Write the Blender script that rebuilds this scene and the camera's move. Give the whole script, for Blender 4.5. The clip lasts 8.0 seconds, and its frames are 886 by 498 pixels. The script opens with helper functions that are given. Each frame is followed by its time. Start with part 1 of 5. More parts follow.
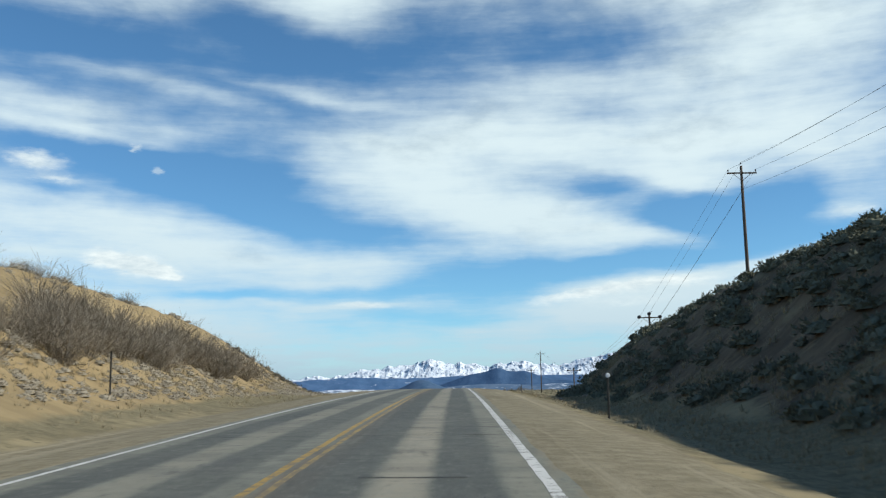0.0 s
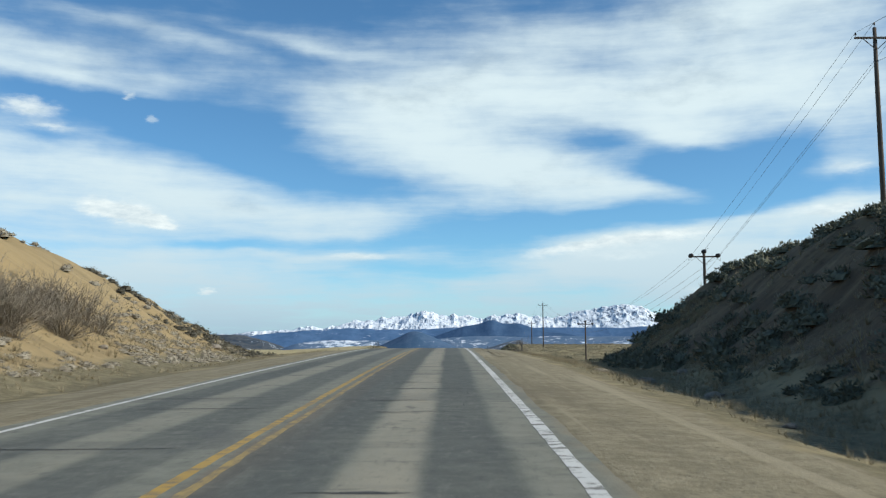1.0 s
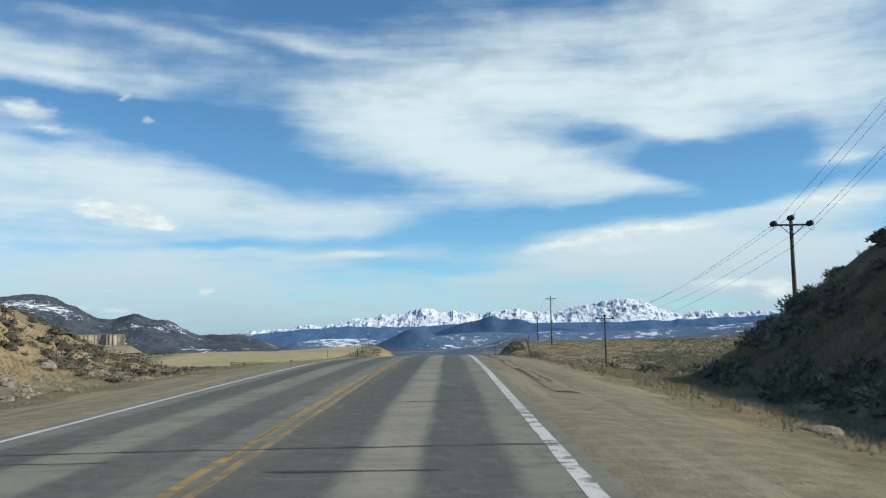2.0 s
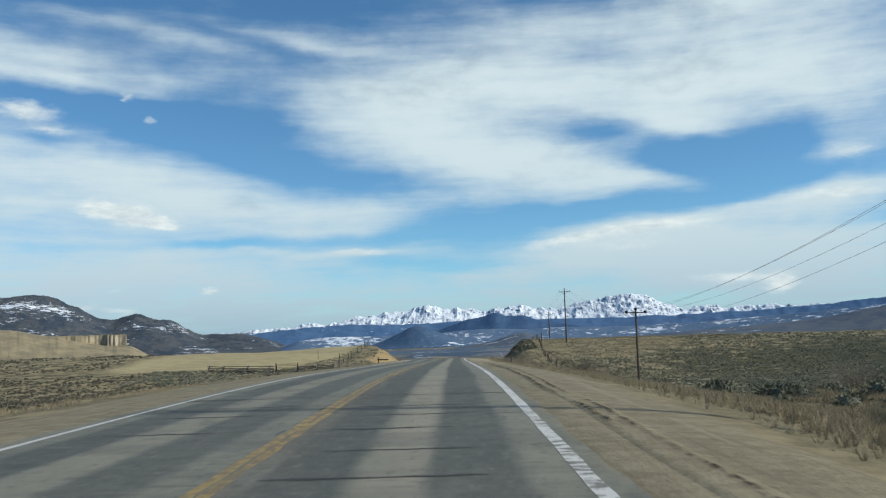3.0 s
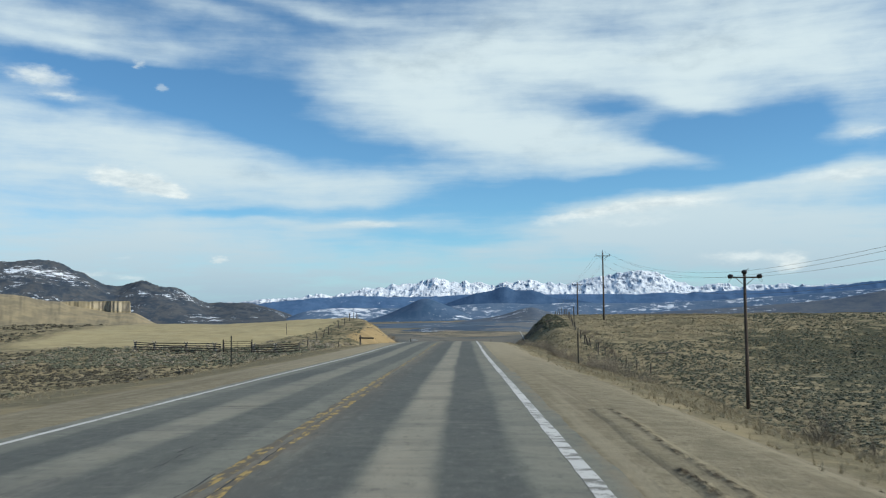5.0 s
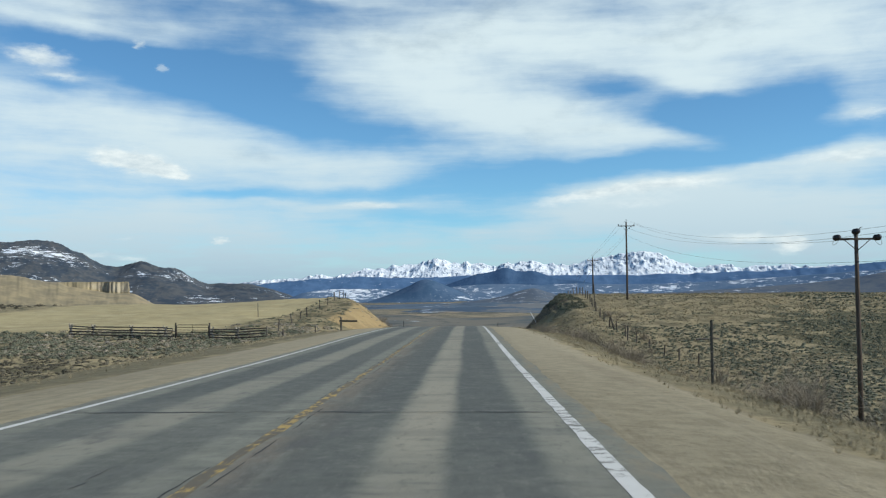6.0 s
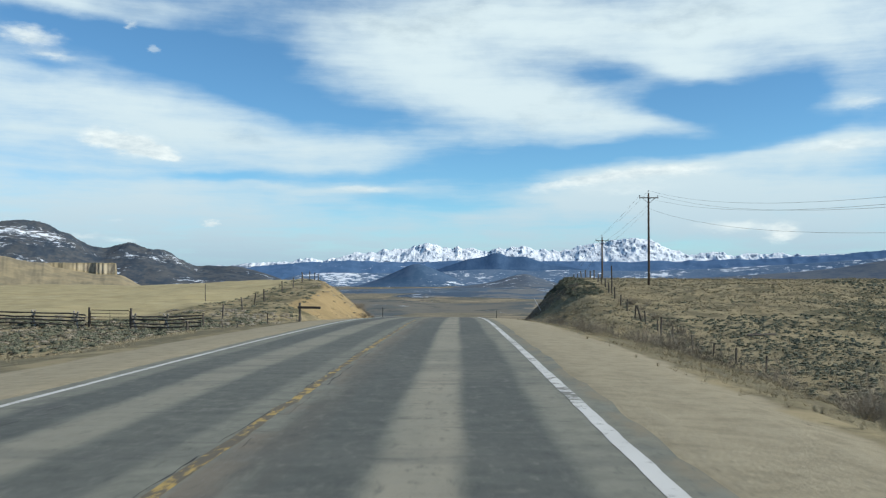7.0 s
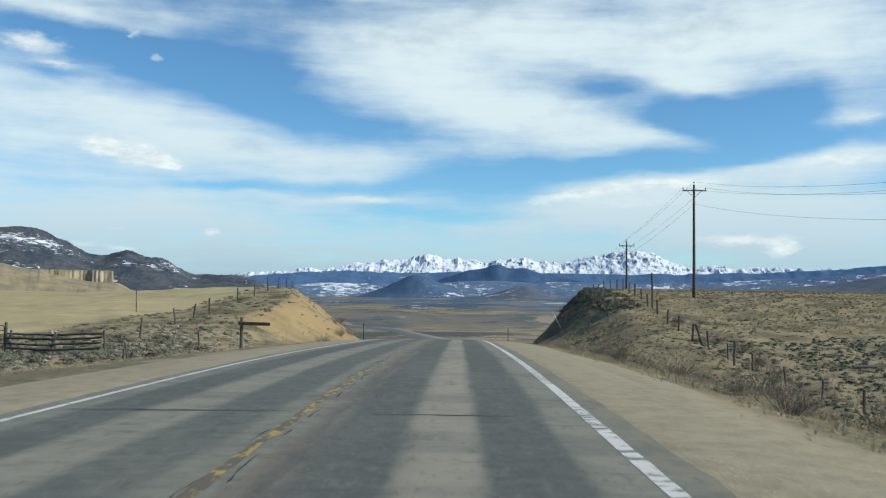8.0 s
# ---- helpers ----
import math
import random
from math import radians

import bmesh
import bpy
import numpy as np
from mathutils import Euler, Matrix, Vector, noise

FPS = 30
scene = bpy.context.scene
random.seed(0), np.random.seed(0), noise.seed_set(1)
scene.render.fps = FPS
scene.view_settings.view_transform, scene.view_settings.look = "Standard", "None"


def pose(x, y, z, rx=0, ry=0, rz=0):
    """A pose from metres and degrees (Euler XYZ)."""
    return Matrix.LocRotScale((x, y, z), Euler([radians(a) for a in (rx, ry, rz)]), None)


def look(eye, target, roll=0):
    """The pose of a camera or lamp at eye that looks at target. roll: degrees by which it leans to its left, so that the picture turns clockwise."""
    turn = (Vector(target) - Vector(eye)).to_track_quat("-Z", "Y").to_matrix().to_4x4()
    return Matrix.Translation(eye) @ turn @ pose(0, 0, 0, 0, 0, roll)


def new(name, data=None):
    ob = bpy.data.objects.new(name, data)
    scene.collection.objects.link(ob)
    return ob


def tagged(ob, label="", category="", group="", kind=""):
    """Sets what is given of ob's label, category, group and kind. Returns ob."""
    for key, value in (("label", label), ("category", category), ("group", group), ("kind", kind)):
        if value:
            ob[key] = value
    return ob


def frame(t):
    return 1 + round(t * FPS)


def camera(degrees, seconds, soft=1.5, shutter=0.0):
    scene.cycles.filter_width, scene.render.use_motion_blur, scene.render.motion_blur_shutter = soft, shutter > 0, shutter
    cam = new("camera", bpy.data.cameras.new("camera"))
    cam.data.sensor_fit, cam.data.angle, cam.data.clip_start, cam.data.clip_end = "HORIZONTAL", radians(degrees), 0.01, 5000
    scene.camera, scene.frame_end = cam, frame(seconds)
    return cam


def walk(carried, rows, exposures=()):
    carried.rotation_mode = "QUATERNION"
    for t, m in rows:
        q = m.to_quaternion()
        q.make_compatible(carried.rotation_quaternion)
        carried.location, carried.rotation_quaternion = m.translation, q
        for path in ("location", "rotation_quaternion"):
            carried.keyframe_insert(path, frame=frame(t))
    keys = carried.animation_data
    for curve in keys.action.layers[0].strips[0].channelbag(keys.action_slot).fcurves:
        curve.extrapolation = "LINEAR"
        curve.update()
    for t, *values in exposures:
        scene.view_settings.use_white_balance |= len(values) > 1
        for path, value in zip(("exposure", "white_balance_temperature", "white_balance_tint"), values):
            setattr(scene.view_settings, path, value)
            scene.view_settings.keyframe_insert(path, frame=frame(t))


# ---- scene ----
# Highway over a low crest between two cut banks; x to the right of the centre line, y along the road.
cam = camera(50.0, 8.0, 1.2, 0.1)
PATH = [
    (0.0, pose(2.480, -5.200, 1.957, 98.504, 0.885, 0.764)),
    (0.5, pose(2.330, 12.000, 2.388, 97.836, 0.817, 0.640)),
    (1.0, pose(2.404, 24.552, 2.658, 95.612, 0.320, 0.379)),
    (1.5, pose(2.441, 36.895, 2.919, 95.422, 0.698, 0.267)),
    (3.0, pose(2.402, 74.215, 3.484, 95.249, 1.713, 0.594)),
    (3.5, pose(2.403, 86.759, 3.600, 94.578, 1.783, 0.350)),
    (4.0, pose(2.404, 99.358, 3.622, 94.309, 1.096, 0.606)),
    (4.5, pose(2.446, 112.014, 3.507, 94.105, 0.650, 0.944)),
    (6.0, pose(2.328, 150.345, 2.797, 92.517, 0.504, 1.142)),
    (6.5, pose(2.318, 163.249, 2.528, 92.038, 0.078, 0.529)),
    (7.0, pose(2.200, 176.221, 2.266, 91.609, -0.115, 0.586)),
    (7.5, pose(2.133, 189.262, 2.054, 91.832, -0.408, 0.702)),
    (8.0, pose(2.161, 202.375, 1.885, 92.283, -0.685, 0.574)),
]
walk(cam, PATH, [(t, stops, 6400, 5.0) for t, stops in ((0.0, 0.02), (1.5, 0.0), (3.0, -0.15), (4.5, -0.12), (6.0, -0.05), (7.0, 0.0), (8.0, 0.0))])

# ---------------------------------------------------------------- sky and sun
SUN_ELEVATION, SUN_AZIMUTH = 31.5, 100.0  # degrees; azimuth clockwise from the road's direction


def build_sky():
    world = bpy.data.worlds.new("sky")
    scene.world = world
    world.use_nodes = True
    nt = world.node_tree
    nt.nodes.clear()
    N, L = nt.nodes.new, nt.links.new

    def put(sock, v):
        if isinstance(v, (int, float, tuple)):
            sock.default_value = v
        else:
            L(v, sock)

    def m(op, a, b=0.0, c=0.0, clamp=False):
        n = N("ShaderNodeMath")
        n.operation, n.use_clamp = op, clamp
        for s, v in zip(n.inputs, (a, b, c)):
            put(s, v)
        return n.outputs[0]

    def noise_at(vec, scale, detail, rough, off):
        n = N("ShaderNodeTexNoise")
        n.inputs["Scale"].default_value, n.inputs["Detail"].default_value = scale, detail
        n.inputs["Roughness"].default_value = rough
        mp = N("ShaderNodeMapping")
        mp.inputs["Location"].default_value = off
        L(vec, mp.inputs[0])
        L(mp.outputs[0], n.inputs["Vector"])
        return n.outputs["Fac"], n.outputs["Color"]

    tc = N("ShaderNodeTexCoord").outputs["Generated"]
    sep = N("ShaderNodeSeparateXYZ")
    L(tc, sep.inputs[0])
    az = m("MULTIPLY", m("ARCTAN2", sep.outputs[0], sep.outputs[1]), 57.2958)
    el = m("MULTIPLY", m("ARCSINE", sep.outputs[2]), 57.2958)
    # streaked coordinates: clouds are drawn out along the horizon
    flat = N("ShaderNodeCombineXYZ")
    L(az, flat.inputs[0]), L(m("MULTIPLY", el, 2.6), flat.inputs[1])
    flat = flat.outputs[0]
    _, warp = noise_at(flat, 0.13, 6.0, 0.52, (3.1, 7.7, 0.0))
    ws = N("ShaderNodeSeparateXYZ")
    L(warp, ws.inputs[0])
    az_w = m("ADD", az, m("MULTIPLY_ADD", ws.outputs[0], 5.0, -2.5))
    el_w = m("ADD", el, m("MULTIPLY_ADD", ws.outputs[1], 1.7, -0.85))
    place = N("ShaderNodeCombineXYZ")
    L(az_w, place.inputs[0]), L(el_w, place.inputs[1])
    place = place.outputs[0]

    # cloud masses and gaps: azimuth, elevation, half width, half height, tilt, weight (all degrees but the last)
    left = [(-22.2, 14.7, 6.48, 0.58, -6, 0.95), (-24, 16.1, 7.85, 0.89, -8, 0.6), (-16.7, 17.6, 5.12, 0.41, -10, 0.45),
            (-8.7, 17.6, 5.12, 0.41, -8, 0.5), (-24, 10.2, 5.12, 1.64, -4, 0.85), (-25.1, 7.8, 6.14, 1.02, 0, 0.45), (-15.7, 8.7, 5.12, 1.71, -6, 0.75),
            (-9.4, 7.7, 6.48, 1.3, -5, 0.48), (-3.7, 7.5, 3.75, 0.68, 0, 0.35), (-19.7, 4.5, 11.26, 2.05, 0, 0.5), (-21.8, 1.9, 8.87, 2.05, 0, 0.35),
            (-10.8, 2.5, 6.83, 1.37, 0, 0.05)]
    centre = [(-5.3, 14.8, 4.78, 2.05, -25, 0.45), (0.2, 15.1, 6.48, 1.88, 8, 0.6), (3, 13.4, 7.85, 2.05, -4, 0.55), (0.8, 10.9, 6.83, 1.43, -10, 0.7),
              (6.3, 10.2, 6.48, 1.37, -6, 0.8), (11.3, 9.2, 3.07, 0.55, -8, 0.6), (-6.7, 12, 2.39, 1.71, -40, 0.35), (1.5, 8.4, 6.83, 0.96, 0, 0.35),
              (8.8, 14.8, 6.14, 1.71, -8, 0.45), (-5.8, 5.2, 2.56, 0.27, 0, 0.6), (-10.8, 5.4, 2.05, 0.27, -6, 0.3)]
    right = [(15.4, 14.6, 6.48, 2.39, -8, 0.65), (14, 12.1, 3.75, 0.75, -14, 0.6), (21.6, 14, 6.48, 2.73, 0, 0.7), (22.9, 9.6, 2.39, 0.61, 4, 0.75),
             (22.2, 7.2, 5.12, 0.82, 3, 0.85), (16.4, 7, 3.07, 0.31, 8, 0.45), (10.2, 5.7, 6.48, 1.02, 4, 0.9), (7.2, 4.4, 5.8, 0.75, 4, 0.55),
             (15.3, 4.5, 6.83, 1.54, 0, 0.6), (20.8, 4, 7.51, 1.71, 0, 0.65), (17.1, 2.6, 3.75, 0.68, -3, 0.5)]
    gaps = [(-17.6, 13.1, 6.48, 1.09, -5, -1.15), (-12.8, 11.3, 4.44, 1.23, -22, -0.95), (-23.1, 11.5, 2.73, 0.27, -4, -0.4),
            (-5.4, 9.2, 3.75, 0.82, -8, -0.6), (15.9, 10, 6.48, 1.02, -3, -1.15), (9.1, 11.9, 2.39, 0.48, 6, -0.55), (20, 10.9, 2.73, 1.02, 10, -0.6),
            (2.1, 6.6, 5.12, 1.16, -4, -0.55), (11.3, 7.5, 6.48, 0.68, 4, -0.9), (-13.7, 5.9, 3.75, 0.31, 0, -0.75), (-5.4, 6.2, 4.44, 0.34, 2, -0.4),
            (-0.7, 4.3, 5.46, 0.48, 0, -0.55), (21.1, 8.5, 4.1, 0.55, 0, -0.35), (-8, 16.5, 4.44, 0.82, -5, -0.4), (17.9, 13.1, 2.39, 0.68, -8, -0.35)]
    high = [(-25.0, 20.4, 9.0, 1.1, -5, -0.6), (-20.0, 23.6, 14.0, 1.8, 0, 0.8), (-11.0, 20.8, 6.0, 1.3, -20, -0.5), (-9.0, 24.0, 4.5, 1.8, -30, 0.5), (5.0, 29.0, 46.0, 5.0, 0, 0.9),
            (6.0, 20.6, 12.0, 1.2, 3, -0.3), (-31.0, 20.6, 3.5, 1.0, 0, 0.7), (20.0, 21.0, 10.0, 3.5, 0, 0.9), (8.0, 18.0, 12.0, 1.2, 0, 0.35)]
    total = 0.02
    for a, e, ra, re, tilt, w in left + centre + right + gaps + high:
        mp = N("ShaderNodeMapping")
        mp.vector_type = "TEXTURE"
        mp.inputs["Location"].default_value = (a, e, 0)
        mp.inputs["Rotation"].default_value = (0, 0, radians(tilt))
        mp.inputs["Scale"].default_value = (ra, re, 1)
        L(place, mp.inputs[0])
        d = N("ShaderNodeVectorMath")
        d.operation = "DOT_PRODUCT"
        L(mp.outputs[0], d.inputs[0]), L(mp.outputs[0], d.inputs[1])
        total = m("MULTIPLY_ADD", m("POWER", 0.3679, d.outputs["Value"]), w * (1.07 if w > 0 else 1.2), total)
    # a thin veil thickens towards the horizon, and fine wisps break every edge
    veil = m("MULTIPLY", m("POWER", 0.3679, m("MULTIPLY", m("ABSOLUTE", el), 0.25)), 1.1)
    wisp, _ = noise_at(flat, 0.15, 8.0, 0.54, (0.0, 0.0, 1.3))
    puff, _ = noise_at(place, 0.5, 7.0, 0.55, (9.0, 2.0, 0.4))
    total = m("ADD", m("ADD", total, veil), m("MULTIPLY_ADD", wisp, 1.1, -0.55))
    total = m("ADD", total, m("MULTIPLY_ADD", puff, 0.4, -0.2))
    drawn = N("ShaderNodeCombineXYZ")  # long thin streaks
    L(m("MULTIPLY_ADD", el_w, 0.5, az), drawn.inputs[0]), L(m("MULTIPLY", m("MULTIPLY_ADD", el, 0.6, m("MULTIPLY", el_w, 0.4)), 9.0), drawn.inputs[1])
    thread, _ = noise_at(drawn.outputs[0], 0.14, 7.0, 0.62, (2.0, 8.0, 0.0))
    total = m("ADD", total, m("MULTIPLY", m("MULTIPLY_ADD", thread, 2.0, -1.0), m("MULTIPLY_ADD", m("POWER", 0.3679, m("MULTIPLY", m("ABSOLUTE", el), 0.16)), 0.8, 0.3)))
    cover = N("ShaderNodeMapRange")
    cover.interpolation_type = "SMOOTHSTEP"
    L(total, cover.inputs["Value"])
    cover.inputs["From Min"].default_value, cover.inputs["From Max"].default_value = -0.28, 1.30
    cover.inputs["To Max"].default_value = 0.96
    # thick parts of the cloud turn grey beneath
    shade, _ = noise_at(flat, 0.12, 6.0, 0.6, (5.0, 1.0, 6.0))
    grey = N("ShaderNodeMapRange")
    grey.interpolation_type = "SMOOTHSTEP"
    L(m("ADD", shade, m("MULTIPLY", m("SUBTRACT", el, 13.0), 0.012)), grey.inputs["Value"])
    grey.inputs["From Min"].default_value, grey.inputs["From Max"].default_value = 0.52, 0.88
    cloud = N("ShaderNodeMix")
    cloud.data_type = "RGBA"
    L(grey.outputs[0], cloud.inputs["Factor"])
    cloud.inputs["A"].default_value, cloud.inputs["B"].default_value = (0.80, 0.905, 0.945, 1), (0.42, 0.52, 0.61, 1)
    low_cloud = N("ShaderNodeMix")  # distant cloud sheets are dimmer and bluer
    low_cloud.data_type = "RGBA"
    L(m("POWER", 0.3679, m("MULTIPLY", m("ABSOLUTE", el), 0.21)), low_cloud.inputs["Factor"])
    L(cloud.outputs["Result"], low_cloud.inputs["A"])
    low_cloud.inputs["B"].default_value = (0.345, 0.49, 0.625, 1)
    # small heaped clouds with crisp edges
    _, lumps = noise_at(flat, 0.75, 6.0, 0.62, (1.0, 4.0, 2.2))
    ls = N("ShaderNodeSeparateXYZ")
    L(lumps, ls.inputs[0])
    heap_at = N("ShaderNodeCombineXYZ")
    L(m("ADD", az, m("MULTIPLY_ADD", ls.outputs[0], 2.0, -1.0)), heap_at.inputs[0])
    L(m("ADD", el, m("MULTIPLY_ADD", ls.outputs[1], 0.9, -0.45)), heap_at.inputs[1])
    heaps = [(-18.8, 7.5, 2.46, 0.68, -12, 1.2), (-20.4, 7.7, 1.37, 0.41, 0, 0.6), (-17, 6.9, 1.09, 0.34, -14, 0.8), (-18.9, 14.1, 0.48, 0.34, -20, 0.6),
             (-17.5, 12.9, 0.44, 0.31, -20, 0.55), (-24.4, 13.1, 2.12, 0.61, -6, 0.85), (-23.1, 12.1, 1.5, 0.31, -4, 0.6),
             (-14.3, 3, 0.48, 0.24, -22, 0.85), (-19.6, 3.1, 0.75, 0.2, 0, 0.4), (-19.3, 2, 0.89, 0.31, -8, 0.6), (-21.3, 2.2, 0.89, 0.27, 0, 0.6)]
    rims = [(-5.7, 5.2, 2.39, 0.24, 0, 0.6), (16.5, 2.9, 2.94, 0.41, 0, 0.7), (19.1, 2.4, 1.02, 0.58, 10, 0.9), (22.2, 7.3, 4.1, 0.44, 3, 0.7),
            (23.2, 9.6, 1.57, 0.41, 0, 0.6), (12.8, 6.2, 3.6, 0.45, 3, 0.85), (7.2, 5.6, 3.75, 0.34, 8, 0.7), (10.5, 5.1, 4.2, 0.5, 2, 0.5), (10, 9.4, 3.75, 0.48, -8, 0.35)]
    pile = 0.0
    for a, e, ra, re, tilt, w in heaps + rims:
        mp = N("ShaderNodeMapping")
        mp.vector_type = "TEXTURE"
        mp.inputs["Location"].default_value = (a, e, 0)
        mp.inputs["Rotation"].default_value = (0, 0, radians(tilt))
        mp.inputs["Scale"].default_value = (ra, re, 1)
        L(heap_at.outputs[0], mp.inputs[0])
        d = N("ShaderNodeVectorMath")
        d.operation = "DOT_PRODUCT"
        L(mp.outputs[0], d.inputs[0]), L(mp.outputs[0], d.inputs[1])
        pile = m("MULTIPLY_ADD", m("POWER", 0.3679, d.outputs["Value"]), w, pile)
    heaped = N("ShaderNodeMapRange")
    heaped.interpolation_type = "SMOOTHSTEP"
    L(pile, heaped.inputs["Value"])
    heaped.inputs["From Min"].default_value, heaped.inputs["From Max"].default_value = 0.20, 0.95
    heaped.inputs["To Max"].default_value = 0.9
    sky = N("ShaderNodeTexSky")
    sky.sky_type, sky.sun_disc = "NISHITA", False
    sky.sun_elevation, sky.sun_rotation = radians(SUN_ELEVATION), radians(SUN_AZIMUTH)
    sky.altitude, sky.air_density, sky.dust_density, sky.ozone_density = 2300, 1.0, 0.1, 0.6
    dim = N("ShaderNodeVectorMath")
    dim.operation = "MULTIPLY"  # strength of the clear sky, with the camera's cool balance
    L(sky.outputs[0], dim.inputs[0])
    dim.inputs[1].default_value = (0.070, 0.110, 0.134)
    both = N("ShaderNodeMix")
    both.data_type = "RGBA"
    L(cover.outputs[0], both.inputs["Factor"])
    L(dim.outputs[0], both.inputs["A"]), L(low_cloud.outputs["Result"], both.inputs["B"])
    heap_tone = N("ShaderNodeMix")
    heap_tone.data_type = "RGBA"
    L(m("MULTIPLY_ADD", ls.outputs[2], 2.0, -0.45, True), heap_tone.inputs["Factor"])
    heap_tone.inputs["A"].default_value, heap_tone.inputs["B"].default_value = (0.58, 0.68, 0.75, 1), (1.0, 1.04, 1.03, 1)
    white = N("ShaderNodeMix")
    white.data_type = "RGBA"
    L(heaped.outputs[0], white.inputs["Factor"])
    L(both.outputs["Result"], white.inputs["A"])
    L(heap_tone.outputs["Result"], white.inputs["B"])
    bg = N("ShaderNodeBackground")
    L(white.outputs["Result"], bg.inputs["Color"])
    out = N("ShaderNodeOutputWorld")
    L(bg.outputs[0], out.inputs[0])


build_sky()
sun = new("sun", bpy.data.lights.new("sun", "SUN"))
sun.data.energy, sun.data.angle, sun.data.color = 4.6, radians(0.9), (1.0, 0.94, 0.85)
sx, sy = math.sin(radians(SUN_AZIMUTH)), math.cos(radians(SUN_AZIMUTH))
sun.matrix_basis = look((0, 0, 60), (-sx * 50, -sy * 50, 60 - 50 * math.tan(radians(SUN_ELEVATION))))

# ---------------------------------------------------------------- materials


def mat_nodes(name, rough=0.9, metal=0.0):
    mt = bpy.data.materials.new(name)
    mt.use_nodes = True
    nt = mt.node_tree
    bs = nt.nodes["Principled BSDF"]
    bs.inputs["Roughness"].default_value, bs.inputs["Metallic"].default_value = rough, metal
    bs.inputs["Specular IOR Level"].default_value = 0.25
    return mt, nt, bs


def nz(nt, scale, detail=5.0, rough=0.6, vec=None, stretch=None):
    n = nt.nodes.new("ShaderNodeTexNoise")
    n.inputs["Scale"].default_value, n.inputs["Detail"].default_value, n.inputs["Roughness"].default_value = scale, detail, rough
    if vec is None:
        vec = nt.nodes.new("ShaderNodeTexCoord").outputs["Object"]
    if stretch:
        mp = nt.nodes.new("ShaderNodeMapping")
        mp.inputs["Scale"].default_value = stretch
        nt.links.new(vec, mp.inputs[0])
        vec = mp.outputs[0]
    nt.links.new(vec, n.inputs["Vector"])
    return n.outputs["Fac"]


def ramp(nt, fac, lo, hi, to=(0.0, 1.0)):
    n = nt.nodes.new("ShaderNodeMapRange")
    n.interpolation_type = "SMOOTHSTEP"
    for key, v in (("From Min", lo), ("From Max", hi), ("To Min", to[0]), ("To Max", to[1])):
        n.inputs[key].default_value = v
    nt.links.new(fac, n.inputs["Value"])
    return n.outputs[0]


def mix(nt, fac, a, b, mode="MIX"):
    n = nt.nodes.new("ShaderNodeMix")
    n.data_type, n.blend_type = "RGBA", mode
    for key, v in (("Factor", fac), ("A", a), ("B", b)):
        s = [i for i in n.inputs if i.name == key and i.type == ("VALUE" if key == "Factor" else "RGBA")][0]
        if isinstance(v, tuple):
            s.default_value = (*v, 1) if len(v) == 3 else v
        elif isinstance(v, (int, float)):
            s.default_value = v
        else:
            nt.links.new(v, s)
    return [o for o in n.outputs if o.type == "RGBA"][0]


def mth(nt, op, a, b=0.0):
    n = nt.nodes.new("ShaderNodeMath")
    n.operation = op
    for s, v in zip(n.inputs, (a, b)):
        if isinstance(v, (int, float)):
            s.default_value = v
        else:
            nt.links.new(v, s)
    return n.outputs[0]


def bump(nt, bs, height, strength, dist):
    n = nt.nodes.new("ShaderNodeBump")
    n.inputs["Strength"].default_value, n.inputs["Distance"].default_value = strength, dist
    nt.links.new(height, n.inputs["Height"])
    nt.links.new(n.outputs[0], bs.inputs["Normal"])


def attr(nt, name):
    n = nt.nodes.new("ShaderNodeAttribute")
    n.attribute_name = name
    return n.outputs["Fac"]


def simple_mat(name, dark, light, scale, rough=0.85, metal=0.0, relief=0.4, dist=0.01, stretch=None, fine=4.0, per="none"):
    """Two tones broken by noise at two scales, with relief. per: 'object' or 'island' varies the tone from piece to piece."""
    mt, nt, bs = mat_nodes(name, rough, metal)
    big = nz(nt, scale, 5, 0.6, None, stretch)
    small = nz(nt, scale * fine, 6, 0.65, None, stretch)
    f = ramp(nt, mth(nt, "ADD", mth(nt, "MULTIPLY", big, 0.6), mth(nt, "MULTIPLY", small, 0.4)), 0.34, 0.66)
    col = mix(nt, f, dark, light)
    if per != "none":
        src = nt.nodes.new("ShaderNodeObjectInfo").outputs["Random"] if per == "object" else nt.nodes.new("ShaderNodeNewGeometry").outputs["Random Per Island"]
        col = mix(nt, ramp(nt, src, 0, 1, (0.0, 0.5)), col, tuple(0.55 * c for c in dark), "MIX")
    nt.links.new(col, bs.inputs["Base Color"])
    bump(nt, bs, small, relief, dist)
    return mt


